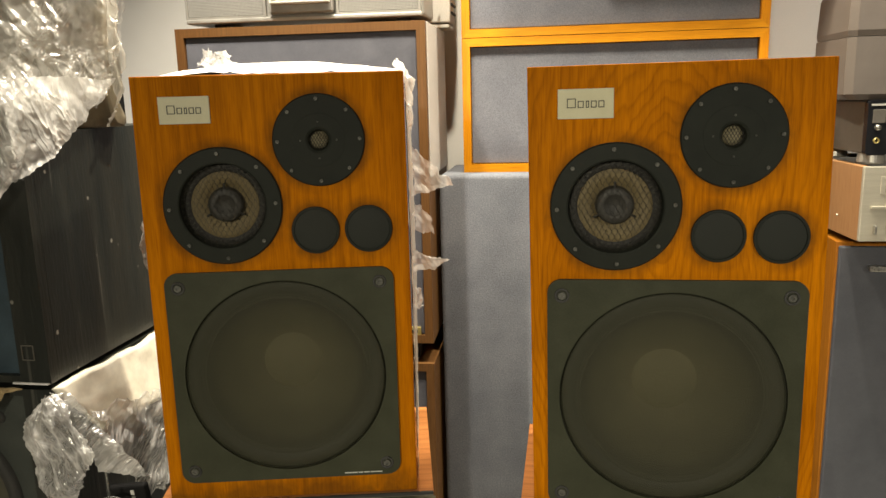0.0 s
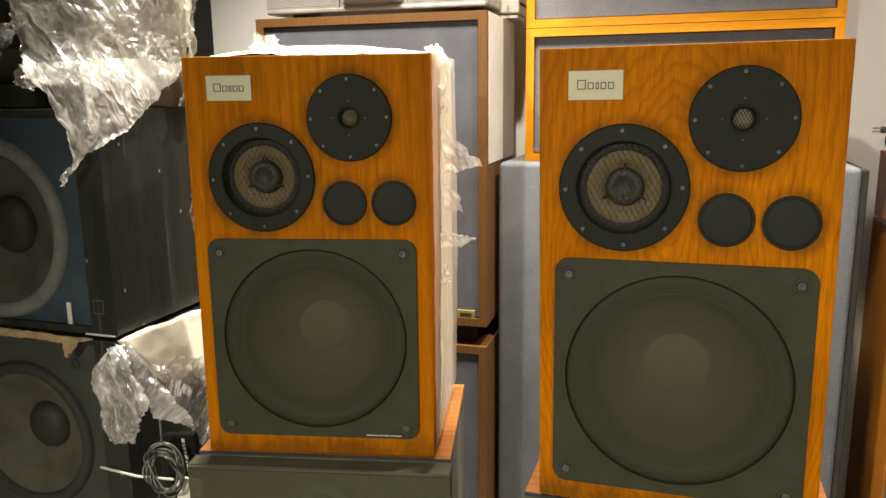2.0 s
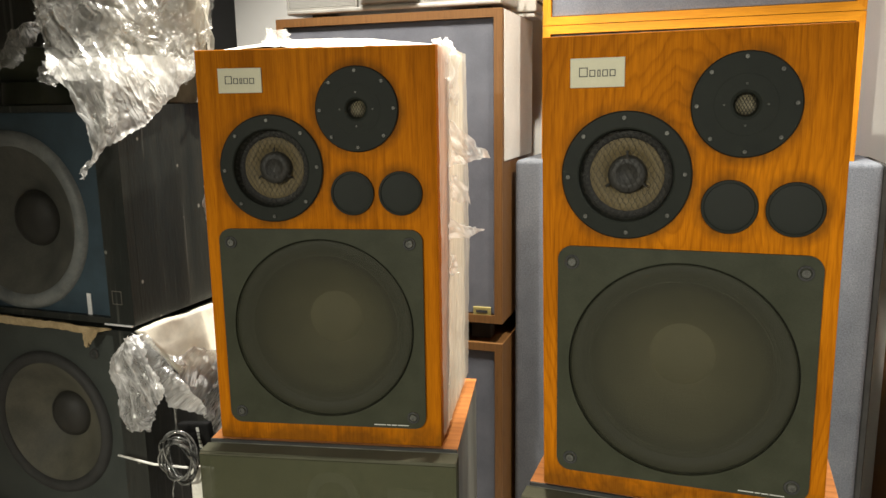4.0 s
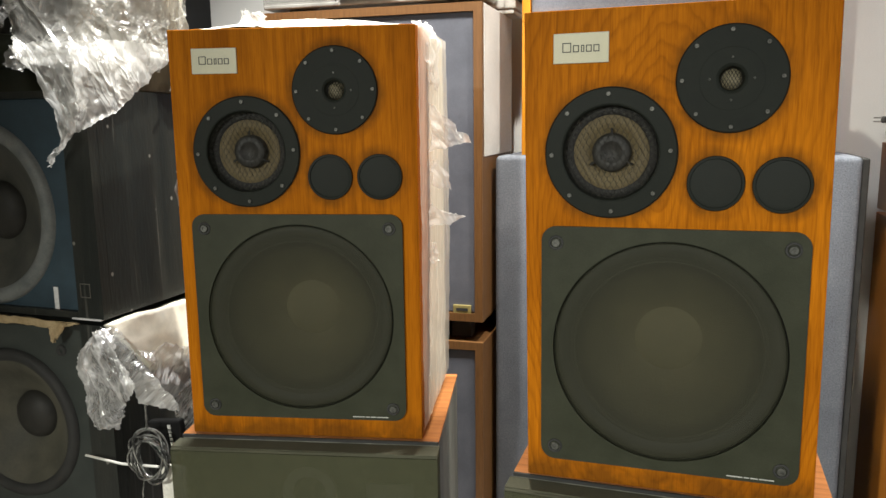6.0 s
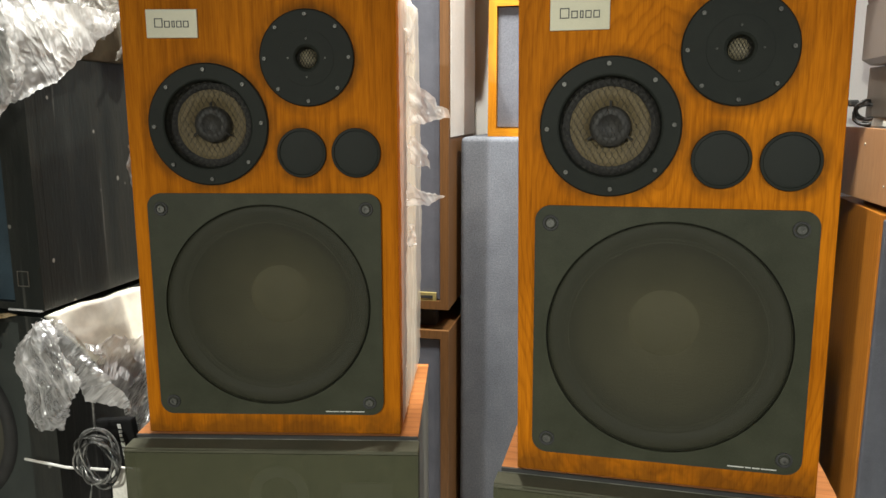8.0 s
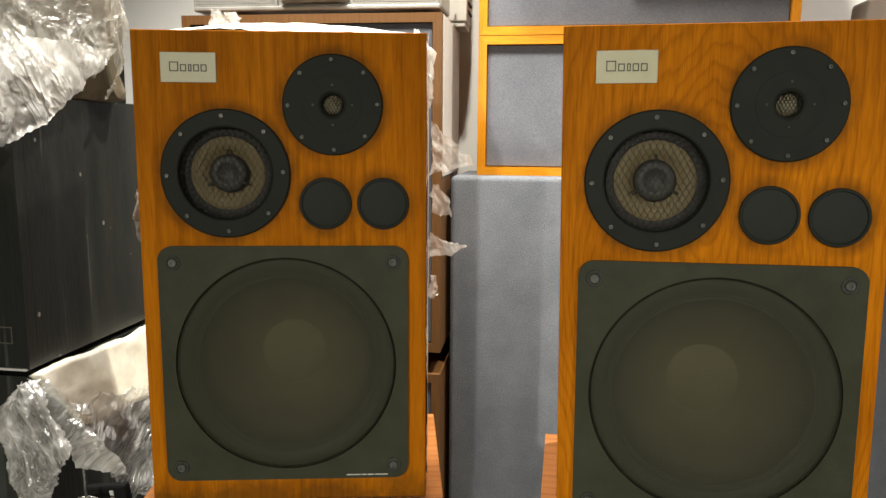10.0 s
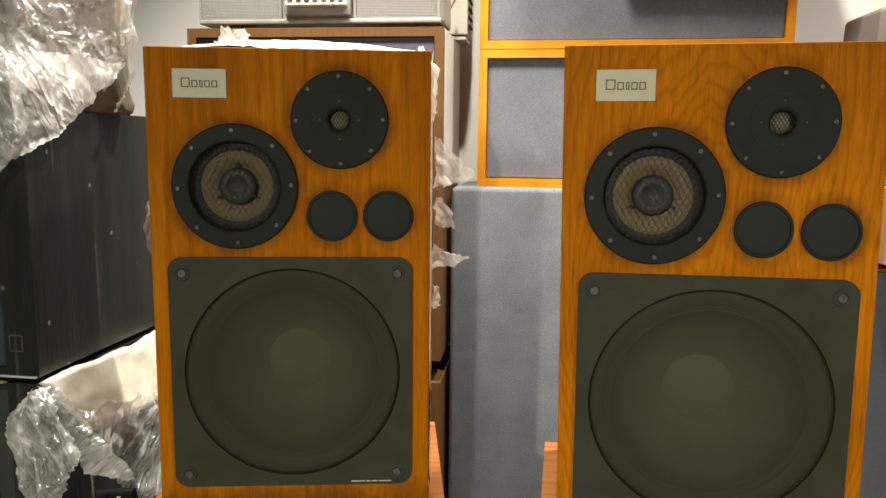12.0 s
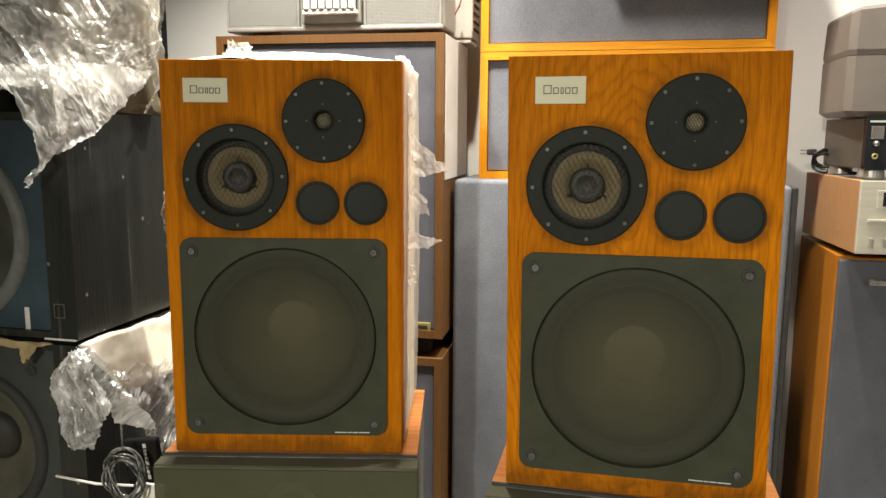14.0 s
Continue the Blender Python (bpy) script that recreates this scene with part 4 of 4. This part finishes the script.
AMP = pose(0.951, 1.530, 0.955, 0, 0, -8.6)
amp = thing("amplifier", AMP, "champagne-fronted amplifier with wooden side cheeks", "amplifier")
part("side_cheek", box(0.0, 0.014, 0.004, 0.38, 0, 0.158, 0.0015), AMP_WOOD, amp, "wooden side cheek")
part("side_cheek", box(0.416, 0.43, 0.004, 0.38, 0, 0.158, 0.0015), AMP_WOOD, amp)
part("chassis", box(0.0145, 0.4155, 0.008, 0.36, 0.004, 0.150), DECK_GREY, amp)
for x in (0.03, 0.37):
    for y in (0.11, 0.32):
        part("foot", lathe([(0.0, -0.0155), (0.014, -0.0155), (0.016, -0.012), (0.016, 0.0045), (0, 0.0045)], 0, 0, 20), RUBBER, amp).matrix_local = pose(x + 0.02, y, 0, 90, 0, 0)
face = part("face_plate", box(-0.001, 0.431, -0.006, 0.0035, 0.001, 0.158, 0.002), CHAMPAGNE, amp, "champagne metal face")
part("recess", box(0.034, 0.40, -0.0072, -0.005, 0.100, 0.138, 0.001), CHAMPAGNE, face)
part("window", box(0.045, 0.25, -0.0085, -0.006, 0.104, 0.134, 0.001), GLOSS_BLACK, face, "black dial window")
part("ledge", box(0.018, 0.41, -0.011, -0.005, 0.070, 0.076, 0.001), CHAMPAGNE, face)
for x in (0.026, 0.052, 0.078):
    part("lever", box(x, x + 0.004, -0.018, -0.005, 0.018, 0.036, 0.001), SCREW, face)
for x, y in ((0.09, 0.040), (0.22, 0.122)):
    part("cheek_screw", lathe([(0, -0.0012), (0.0026, -0.0012), (0.003, 0.0)], 0, 0, 12), SCREW, amp).matrix_local = pose(0.0, x + 0.02, y, 0, 0, -90)

DECK = pose(0.972, 1.567, 1.1133, 0, 0, -6)
deck = thing("tape_deck", DECK, "dark steel tape deck with glossy black face", "tape deck")
part("case", box(0.004, 0.42, 0.012, 0.245, 0.022, 0.132, 0.003), DECK_GREY, deck)
dface = part("face_plate", prism(rounded(0.0, 0.424, 0.020, 0.134, 0.008), -0.004, 0.0115), GLOSS_BLACK, deck)
part("meter", box(0.010, 0.036, -0.006, -0.003, 0.086, 0.114, 0.001), DECK_GREY, dface)
part("print_bar", box(0.006, 0.05, -0.0048, -0.0035, 0.122, 0.126), WHITE_PRINT, dface)
part("knob", lathe([(0, -0.012), (0.0055, -0.012), (0.006, -0.004)], 0.021, 0.077, 20), SCREW, dface, smooth=True)
part("jack_ring", lathe([(0.0065, -0.004), (0.006, -0.007), (0.0035, -0.007), (0.003, -0.003)], 0.021, 0.050, 24), BRASS, dface, "brass headphone jack", smooth=True)
for x in (0.03, 0.36):
    for y in (0.03, 0.2):
        part("foot", lathe([(0.0, 0.0), (0.026, 0.0), (0.028, 0.004), (0.026, 0.0215), (0, 0.0215)], 0, 0, 24), SILVER, deck, "silver round foot").matrix_local = pose(x, y, 0, 90, 0, 0)

CASE = pose(0.927, 1.575, 1.2475, 0, 0, -11.5)
case = thing("carrying_case", CASE, "brown-grey hard case with a lid seam and chamfered corners", "case")


def hull_case(z0, z1, inset0, inset1, rise):
    bm = bmesh.new()
    rows = []
    for z, i in ((z0, inset0), (z0 + 0.012, 0.0), (z1 - 0.006, inset1 * 0.5), (z1, inset1)):
        x0, x1, y0, y1, c = i, 0.42 - i, i, 0.225 - i, 0.014
        loop = [(x0 + c, y0), (x1 - c, y0), (x1, y0 + c), (x1, y1 - c), (x1 - c, y1), (x0 + c, y1), (x0, y1 - c), (x0, y0 + c)]
        top = z > z0 + 0.02
        rows.append([bm.verts.new((x, y, z + (rise * min(1.0, x / 0.12) if top else 0.0))) for x, y in loop])
    for a, b in zip(rows, rows[1:]):
        for k in range(8):
            bm.faces.new((a[k], a[(k + 1) % 8], b[(k + 1) % 8], b[k]))
    bm.faces.new(rows[0][::-1])
    bm.faces.new(rows[-1])
    return bm


part("base", hull_case(0.0, 0.128, 0.014, 0.0, 0.0), CASE_GREY, case)
part("lid", hull_case(0.1295, 0.222, 0.002, 0.006, 0.045), CASE_GREY, case, "case lid")

cord = thing("power_cord", pose(0.985, 1.78, 1.1133, 0, 0, -8.6), "black power cord with two-pin plug coiled on the amplifier", "cable")
rng = random.Random(11)
for k in range(4):
    r0, cx, cz, lean = rng.uniform(0.018, 0.030), rng.uniform(-0.010, 0.014), rng.uniform(0.026, 0.040), rng.uniform(-0.5, 0.5)
    pts = []
    for i in range(36):
        a = math.tau * i / 36
        pts.append((cx + r0 * math.cos(a) * (1 + 0.12 * math.sin(3 * a + k)), 0.004 * k + 0.012 * math.sin(a * 2 + k) + lean * r0 * math.cos(a), max(0.004, cz + r0 * 0.9 * math.sin(a))))
    part("cable_turn", tube(pts, 0.0034, 8, closed=True), CABLE_BLACK, cord, smooth=True)
part("cable_bundle", tube([(0.0, 0.01, 0.010), (0.02, 0.0, 0.006), (0.05, -0.02, 0.005), (0.10, -0.05, 0.004)], 0.0045, 8), CABLE_BLACK, cord, smooth=True)
part("cable_band", tube([(0.012, -0.004, 0.010), (0.012, 0.008, 0.016), (0.014, 0.016, 0.010), (0.013, 0.006, 0.004)], 0.0022, 6, closed=True), WHITE_PRINT, cord, smooth=True)
plug = part("plug", box(-0.036, -0.014, -0.007, 0.007, 0.046, 0.061, 0.004), CABLE_BLACK, cord)
for dz in (0.048, 0.056):
    part("prong", box(-0.052, -0.034, -0.001, 0.001, dz, dz + 0.003), SCREW, plug)

# ---- black stage speakers ----
PA = pose(-0.583, 1.212, 0, 0, 0, ROOM)


def stage_speaker(z0, z1, cx, cz, r, surround, cone, baffle, label):
    root = thing("stage_speaker", PA, label, "loudspeaker", "stacked black stage speakers")
    w = 0.52
    t = 0.018
    shell = pierced([(-w, z0), (0, z0), (0, z1), (-w, z1)], [[(-w + t, z0 + t), (-t, z0 + t), (-t, z1 - t), (-w + t, z1 - t)]], 0.022, 0.46)
    part("cabinet", shell, BLACK_WOOD, root, "scuffed black veneer cabinet")
    part("back_panel", box(-w + t, -t, 0.44, 0.458, z0 + t, z1 - t), BLACK_WOOD, root)
    rim = pierced([(-w, z0), (0, z0), (0, z1), (-w, z1)], [[(-w + 0.02, z0 + 0.012), (-0.055, z0 + 0.012), (-0.055, z1 - 0.012), (-w + 0.02, z1 - 0.012)]], 0, 0.0215)
    part("front_rim", rim, BLACK_WOOD, root)
    part("baffle", pierced([(-w + 0.0205, z0 + 0.0125), (-0.0555, z0 + 0.0125), (-0.0555, z1 - 0.0125), (-w + 0.0205, z1 - 0.0125)], [circle(cx, cz, r * 0.93)], 0.010, 0.0215), baffle, root, "matt dark baffle")
    dr = part("driver_surround", lathe([(r, 0.0105), (r * 0.985, 0.004), (r * 0.93, -0.001), (r * 0.86, 0.001), (r * 0.83, 0.0075)], cx, cz, 72), surround, root, "dusty rubber surround", smooth=True)
    part("driver_cone", lathe([(r * 0.84, 0.007), (r * 0.80, 0.010), (r * 0.60, 0.034), (r * 0.42, 0.052), (r * 0.30, 0.060)], cx, cz, 72), cone, dr, smooth=True)
    part("dust_cap", lathe([(r * 0.325, 0.0585), (r * 0.30, 0.050), (r * 0.22, 0.042), (r * 0.11, 0.0375), (0, 0.036)], cx, cz, 48), CAP_DARK, dr, smooth=True)
    return root


up = stage_speaker(0.833, 1.2365, -0.270, 1.018, 0.174, GREY_RUBBER, CONE_PA, BAFFLE, "black stage speaker lying on another, dusty grey surround")
part("port_frame", pierced([(-0.046, 0.872), (-0.024, 0.872), (-0.024, 0.898), (-0.046, 0.898)], [[(-0.0445, 0.8735), (-0.0255, 0.8735), (-0.0255, 0.8965), (-0.0445, 0.8965)]], -0.001, 0.001), DECK_GREY, up)
part("label_strip", box(-0.116, -0.106, 0.0085, 0.0105, 0.840, 0.886), LABEL_WHITE, up, "white paper label")
part("edge_strip", box(-0.068, -0.004, -0.003, 0.004, 0.8315, 0.8345), LABEL_WHITE, up, "thin pale edge strip")
lo = stage_speaker(0.40, 0.822, -0.238, 0.610, 0.150, RUBBER, CONE_GREY, DARK_BAFFLE, "black stage speaker at the bottom of the stack")
part("bolt_cup", lathe([(0.011, 0.0102), (0.010, 0.006), (0.006, 0.006), (0.004, 0.009)], -0.112, 0.766, 24), RUBBER, lo, smooth=True)
under = solo("plinth_box", box(-0.52, 0.0, 0.0, 0.46, 0, 0.3985, 0.004), BLACK_WOOD, PA, "black box that carries the stage speakers", "box")

card = bmesh.new()
sheet([(-0.50, -0.004, 0.838), (-0.50, -0.004, 0.818)], [(-0.046, -0.012, 0.826), (-0.090, -0.012, 0.815)], 40, 4, 0.003, 0.09, 3.0, 0.004, 0.003, card)
tear = sheet([(-0.122, -0.010, 0.822), (-0.108, -0.014, 0.788)], [(-0.070, -0.012, 0.826), (-0.094, -0.014, 0.798)], 8, 6, 0.006, 0.03, 6.0, 0.002, 0.004)
join(card, tear)
cardo = solo("cardboard_strip", card, CARD, PA, "torn strip of cardboard between the stage speakers", "cardboard")
mod = cardo.modifiers.new("thickness", "SOLIDIFY")
mod.thickness = 0.004

# black box and round base behind the wrapped goods
solo("black_cabinet", box(-0.40, 0, 0, 0.22, 0, 1.95, 0.004), CARTON, pose(-0.818, 2.035, 0, 0, 0, -10.5), "tall plain black cabinet against the wall", "cabinet")
solo("black_speaker_box", box(-0.62, -0.20, 0.20, 0.46, 1.2375, 1.95, 0.004), BLACK_WOOD, PA, "black speaker box on the stage speaker behind the film", "loudspeaker")
rb = thing("round_base", PA, "black rounded speaker base on the stage speaker", "base")
part("foot", lathe([(0, 0), (0.070, 0), (0.074, 0.004), (0.070, 0.045), (0, 0.045)], 0, 0, 40), BLACK, rb, auto=40).matrix_local = pose(-0.300, 0.13, 1.2368, 90, 0, 0)
part("drum", lathe([(0, 0.044), (0.066, 0.044), (0.084, 0.052), (0.092, 0.070), (0.090, 0.092), (0.076, 0.108), (0.040, 0.114), (0, 0.115)], 0, 0, 56), BLACK, rb, smooth=True).matrix_local = pose(-0.300, 0.13, 1.2368, 90, 0, 0)

# wrapped goods with film that hangs over the stage speaker
goods = thing("wrapped_goods", PA, "goods bundled in crumpled clear film on the stage speaker", "package")
inner = lumpy_box(-0.150, 0.045, 0.0, 0.17, 1.2375, 1.80, 10, 0.030, 0.10, 3.0, 0.02)
bmesh.ops.rotate(inner, cent=(0.045, 0.0, 1.4), matrix=Matrix.Rotation(radians(33), 3, "Z"), verts=inner.verts)
bmesh.ops.translate(inner, vec=(0.0, 0.205, 0.0), verts=inner.verts)
part("padding", inner, WRAPPED, goods, "cream and brown padded contents", smooth=True)
for off, sd, mat in ((0.0, 21.0, CLEAR), (0.012, 27.0, CLEAR_THIN)):
    body = bmesh.new()
    sheet([(-0.235, off + 0.05, 1.80), (-0.215, off + 0.05, 1.50), (-0.208, off + 0.05, 1.43), (-0.168, off + 0.04, 1.385), (-0.140, off + 0.02, 1.33), (-0.115, off - 0.020, 1.288)],
          [(0.066, off + 0.20, 1.80), (0.068, off + 0.20, 1.50), (0.066, off + 0.20, 1.42), (0.060, off + 0.19, 1.36), (0.055, off + 0.19, 1.32), (0.035, off + 0.16, 1.275)], 70, 110, 0.045, 0.17, sd, 0.045, 0.006, body)
    part("film_front", body, mat, goods, "crumpled clear film", smooth=True)
tail = bmesh.new()
corner = [(0.012, -0.010, 1.320), (0.020, -0.016, 1.255), (0.022, -0.020, 1.200), (0.004, -0.026, 1.164), (-0.022, -0.026, 1.140)]
sheet([(-0.135, -0.018, 1.315), (-0.075, -0.025, 1.268), (-0.040, -0.026, 1.205), (-0.030, -0.028, 1.155), (-0.036, -0.028, 1.136)], corner, 34, 44, 0.016, 0.07, 33.0, 0.008, 0.003, tail)
sheet([(x - 0.016, y - 0.004, z) for x, y, z in corner[:4]], [(0.050, 0.205, 1.325), (0.030, 0.125, 1.255), (0.022, 0.075, 1.212), (0.020, 0.005, 1.182)], 34, 40, 0.016, 0.07, 36.0, 0.0, 0.003, tail)
sheet([(-0.036, -0.028, 1.142), (-0.055, -0.030, 1.125), (-0.062, -0.028, 1.106)], [(-0.018, -0.028, 1.146), (-0.040, -0.030, 1.122), (-0.050, -0.028, 1.108)], 8, 16, 0.012, 0.02, 35.0, 0.003, 0.004, tail)
part("film_tail", tail, BRIGHT_FILM, goods, "film tail that hangs down to a point", smooth=True)
ear = bmesh.new()
sheet([(-0.205, 0.045, 1.392), (-0.235, 0.040, 1.386), (-0.268, 0.038, 1.372), (-0.290, 0.036, 1.335), (-0.303, 0.036, 1.300)],
      [(-0.165, 0.045, 1.392), (-0.190, 0.045, 1.372), (-0.214, 0.042, 1.350), (-0.238, 0.040, 1.328), (-0.262, 0.038, 1.310)], 18, 26, 0.014, 0.05, 41.0, 0.006, 0.004, ear)
sheet([(-0.150, 0.010, 1.322), (-0.166, 0.004, 1.300), (-0.172, 0.002, 1.284)], [(-0.118, 0.010, 1.318), (-0.128, 0.000, 1.290), (-0.150, 0.000, 1.280)], 10, 12, 0.010, 0.03, 43.0, 0.003, 0.004, ear)
part("film_ear", ear, LOBE_FILM, goods, "loose flap of film", smooth=True)
side = bmesh.new()
sheet([(0.066, 0.20, 1.80), (0.066, 0.20, 1.30), (0.045, 0.18, 1.245)], [(-0.06, 0.36, 1.80), (-0.06, 0.36, 1.30), (-0.06, 0.36, 1.245)], 14, 50, 0.02, 0.07, 44.0, 0, 0.006, side)
part("film_side", side, MILKY, goods, smooth=True)

# foam block and film below, beside the lower stage speaker
FO = pose(-0.585, 1.205, 0, 0, 0, 76)
foamthing = thing("foam_wedge", FO, "cream foam block in clear film wedged under the stage speaker", "packaging")
fb = bmesh.new()
sheet([(0.008, -0.010, 0.831), (0.040, -0.018, 0.785), (0.094, -0.022, 0.716)], [(0.36, -0.004, 0.828), (0.36, -0.014, 0.76), (0.36, -0.018, 0.700)], 30, 14, 0.010, 0.12, 51.0, 0.006, 0.002, fb)
fbo = part("foam_block", fb, FOAM, foamthing, "cream foam sheet", smooth=True)
mod = fbo.modifiers.new("thickness", "SOLIDIFY")
mod.thickness = 0.012
mod.offset = -1
ff = bmesh.new()
sheet([(0.06, -0.028, 0.765), (0.07, -0.035, 0.735), (0.06, -0.04, 0.70), (0.14, -0.04, 0.60), (0.17, -0.04, 0.545)], [(0.36, -0.03, 0.718), (0.36, -0.03, 0.700), (0.36, -0.035, 0.67), (0.34, -0.035, 0.61), (0.27, -0.04, 0.55)], 40, 40, 0.022, 0.06, 55.0, 0.008, 0.006, ff)
part("film_drape", ff, FAN_FILM, foamthing, "clear film drape", smooth=True)
FL = pose(-0.585, 1.188, 0, 0, 0, ROOM)
hf = thing("hanging_film", FL, "crumpled clear film hanging at the speaker corner", "packaging")
h1 = bmesh.new()
sheet([(0.006, 0.0, 0.832), (-0.014, -0.004, 0.802), (-0.030, -0.006, 0.775), (-0.032, -0.01, 0.745), (-0.026, -0.01, 0.71), (-0.020, -0.012, 0.682), (-0.006, -0.012, 0.668)],
      [(0.020, 0.0, 0.834), (0.050, -0.004, 0.80), (0.074, -0.006, 0.768), (0.082, -0.008, 0.738), (0.074, -0.01, 0.712), (0.062, -0.012, 0.684), (0.045, -0.012, 0.656)], 40, 64, 0.026, 0.10, 61.0, 0.016, 0.004, h1)
part("film_lobe", h1, LOBE_FILM, hf, "crumpled film", smooth=True)
h2 = bmesh.new()
sheet([(0.012, 0.004, 0.830), (0.045, 0.0, 0.77), (0.088, -0.002, 0.70)], [(0.036, 0.008, 0.829), (0.100, 0.004, 0.768), (0.160, 0.002, 0.692)], 18, 30, 0.016, 0.06, 63.0, 0.006, 0.004, h2)
part("film_strip", h2, FAN_FILM, hf, "twisted strip of film", smooth=True)

# cable coil, rod and printed black box at the foot
CO = pose(-0.6, 1.2, 0, 0, 0, ROOM)
coil = thing("cable_coil", CO, "coil of shiny grey cable hung beside the stage speaker", "cable")
rng = random.Random(5)
for k in range(9):
    cx, cz = 0.116 + rng.uniform(-0.004, 0.004), 0.604 + rng.uniform(-0.006, 0.006)
    rx, rz = 0.034 + rng.uniform(-0.008, 0.004), 0.041 + rng.uniform(-0.007, 0.005)
    tilt = rng.uniform(-0.3, 0.3)
    pts = [(cx + rx * math.cos(a + tilt), -0.012 + 0.006 * math.sin(2 * a + k) - 0.0016 * k, cz + rz * math.sin(a)) for a in [math.tau * i / 40 for i in range(40)]]
    part("cable_turn", tube(pts, 0.0021, 8, closed=True), CABLE_GREY, coil, smooth=True)
part("cable_tail", tube([(0.10, -0.012, 0.565), (0.092, -0.012, 0.53), (0.094, -0.012, 0.47), (0.11, -0.01, 0.40)], 0.0022, 6), CABLE_GREY, coil, smooth=True)
part("cable_lead", tube([(0.112, -0.012, 0.650), (0.106, -0.004, 0.70), (0.110, 0.0, 0.76)], 0.0026, 6), CABLE_GREY, coil, smooth=True)
solo("white_rod", tube([(-0.034, -0.006, 0.581), (0.05, -0.010, 0.577), (0.125, -0.006, 0.580)], 0.0024, 8), WHITE_PLASTIC, CO, "thin white plastic rod stuck out past the coil", "rod")
pb = thing("printed_box", CO @ pose(0.160, 0.02, 0.40, 0, -8, 0), "black box with white print along its edge", "box")
part("carton", box(-0.040, 0.030, 0.0, 0.016, 0.0, 0.258, 0.004), CARTON, pb)
for k, (tall, wide) in enumerate(((8, 6), (5, 6), (5, 5), (5, 6), (8, 7), (5, 5), (7, 5), (8, 6))):
    z0 = 0.250 - sum((8, 5, 5, 5, 8, 5, 7, 8)[:k + 1]) * 0.001 - k * 0.0022
    part("print_bar", box(0.004, 0.004 + wide * 0.001, -0.0012, 0.0005, z0, z0 + tall * 0.001), WHITE_PRINT, pb)
solo("cream_panel", box(0.128, 0.185, -0.004, 0.002, 0.30, 0.585, 0.001), WHITE_FOAM, CO, "cream board standing beside the stand", "board")
sm = bmesh.new()
sheet([(0.004, -0.02, 0.688), (0.002, -0.03, 0.672), (0.0, -0.03, 0.63)], [(0.040, 0.0, 0.678), (0.046, -0.01, 0.664), (0.05, -0.02, 0.62)], 14, 14, 0.02, 0.03, 71.0, 0.01, 0.005, sm)
solo("film_scrap", sm, CLEAR, pose(0.556, 0.91, 0, 0, 0, -12), "scrap of crumpled film at the stand's corner", "packaging")
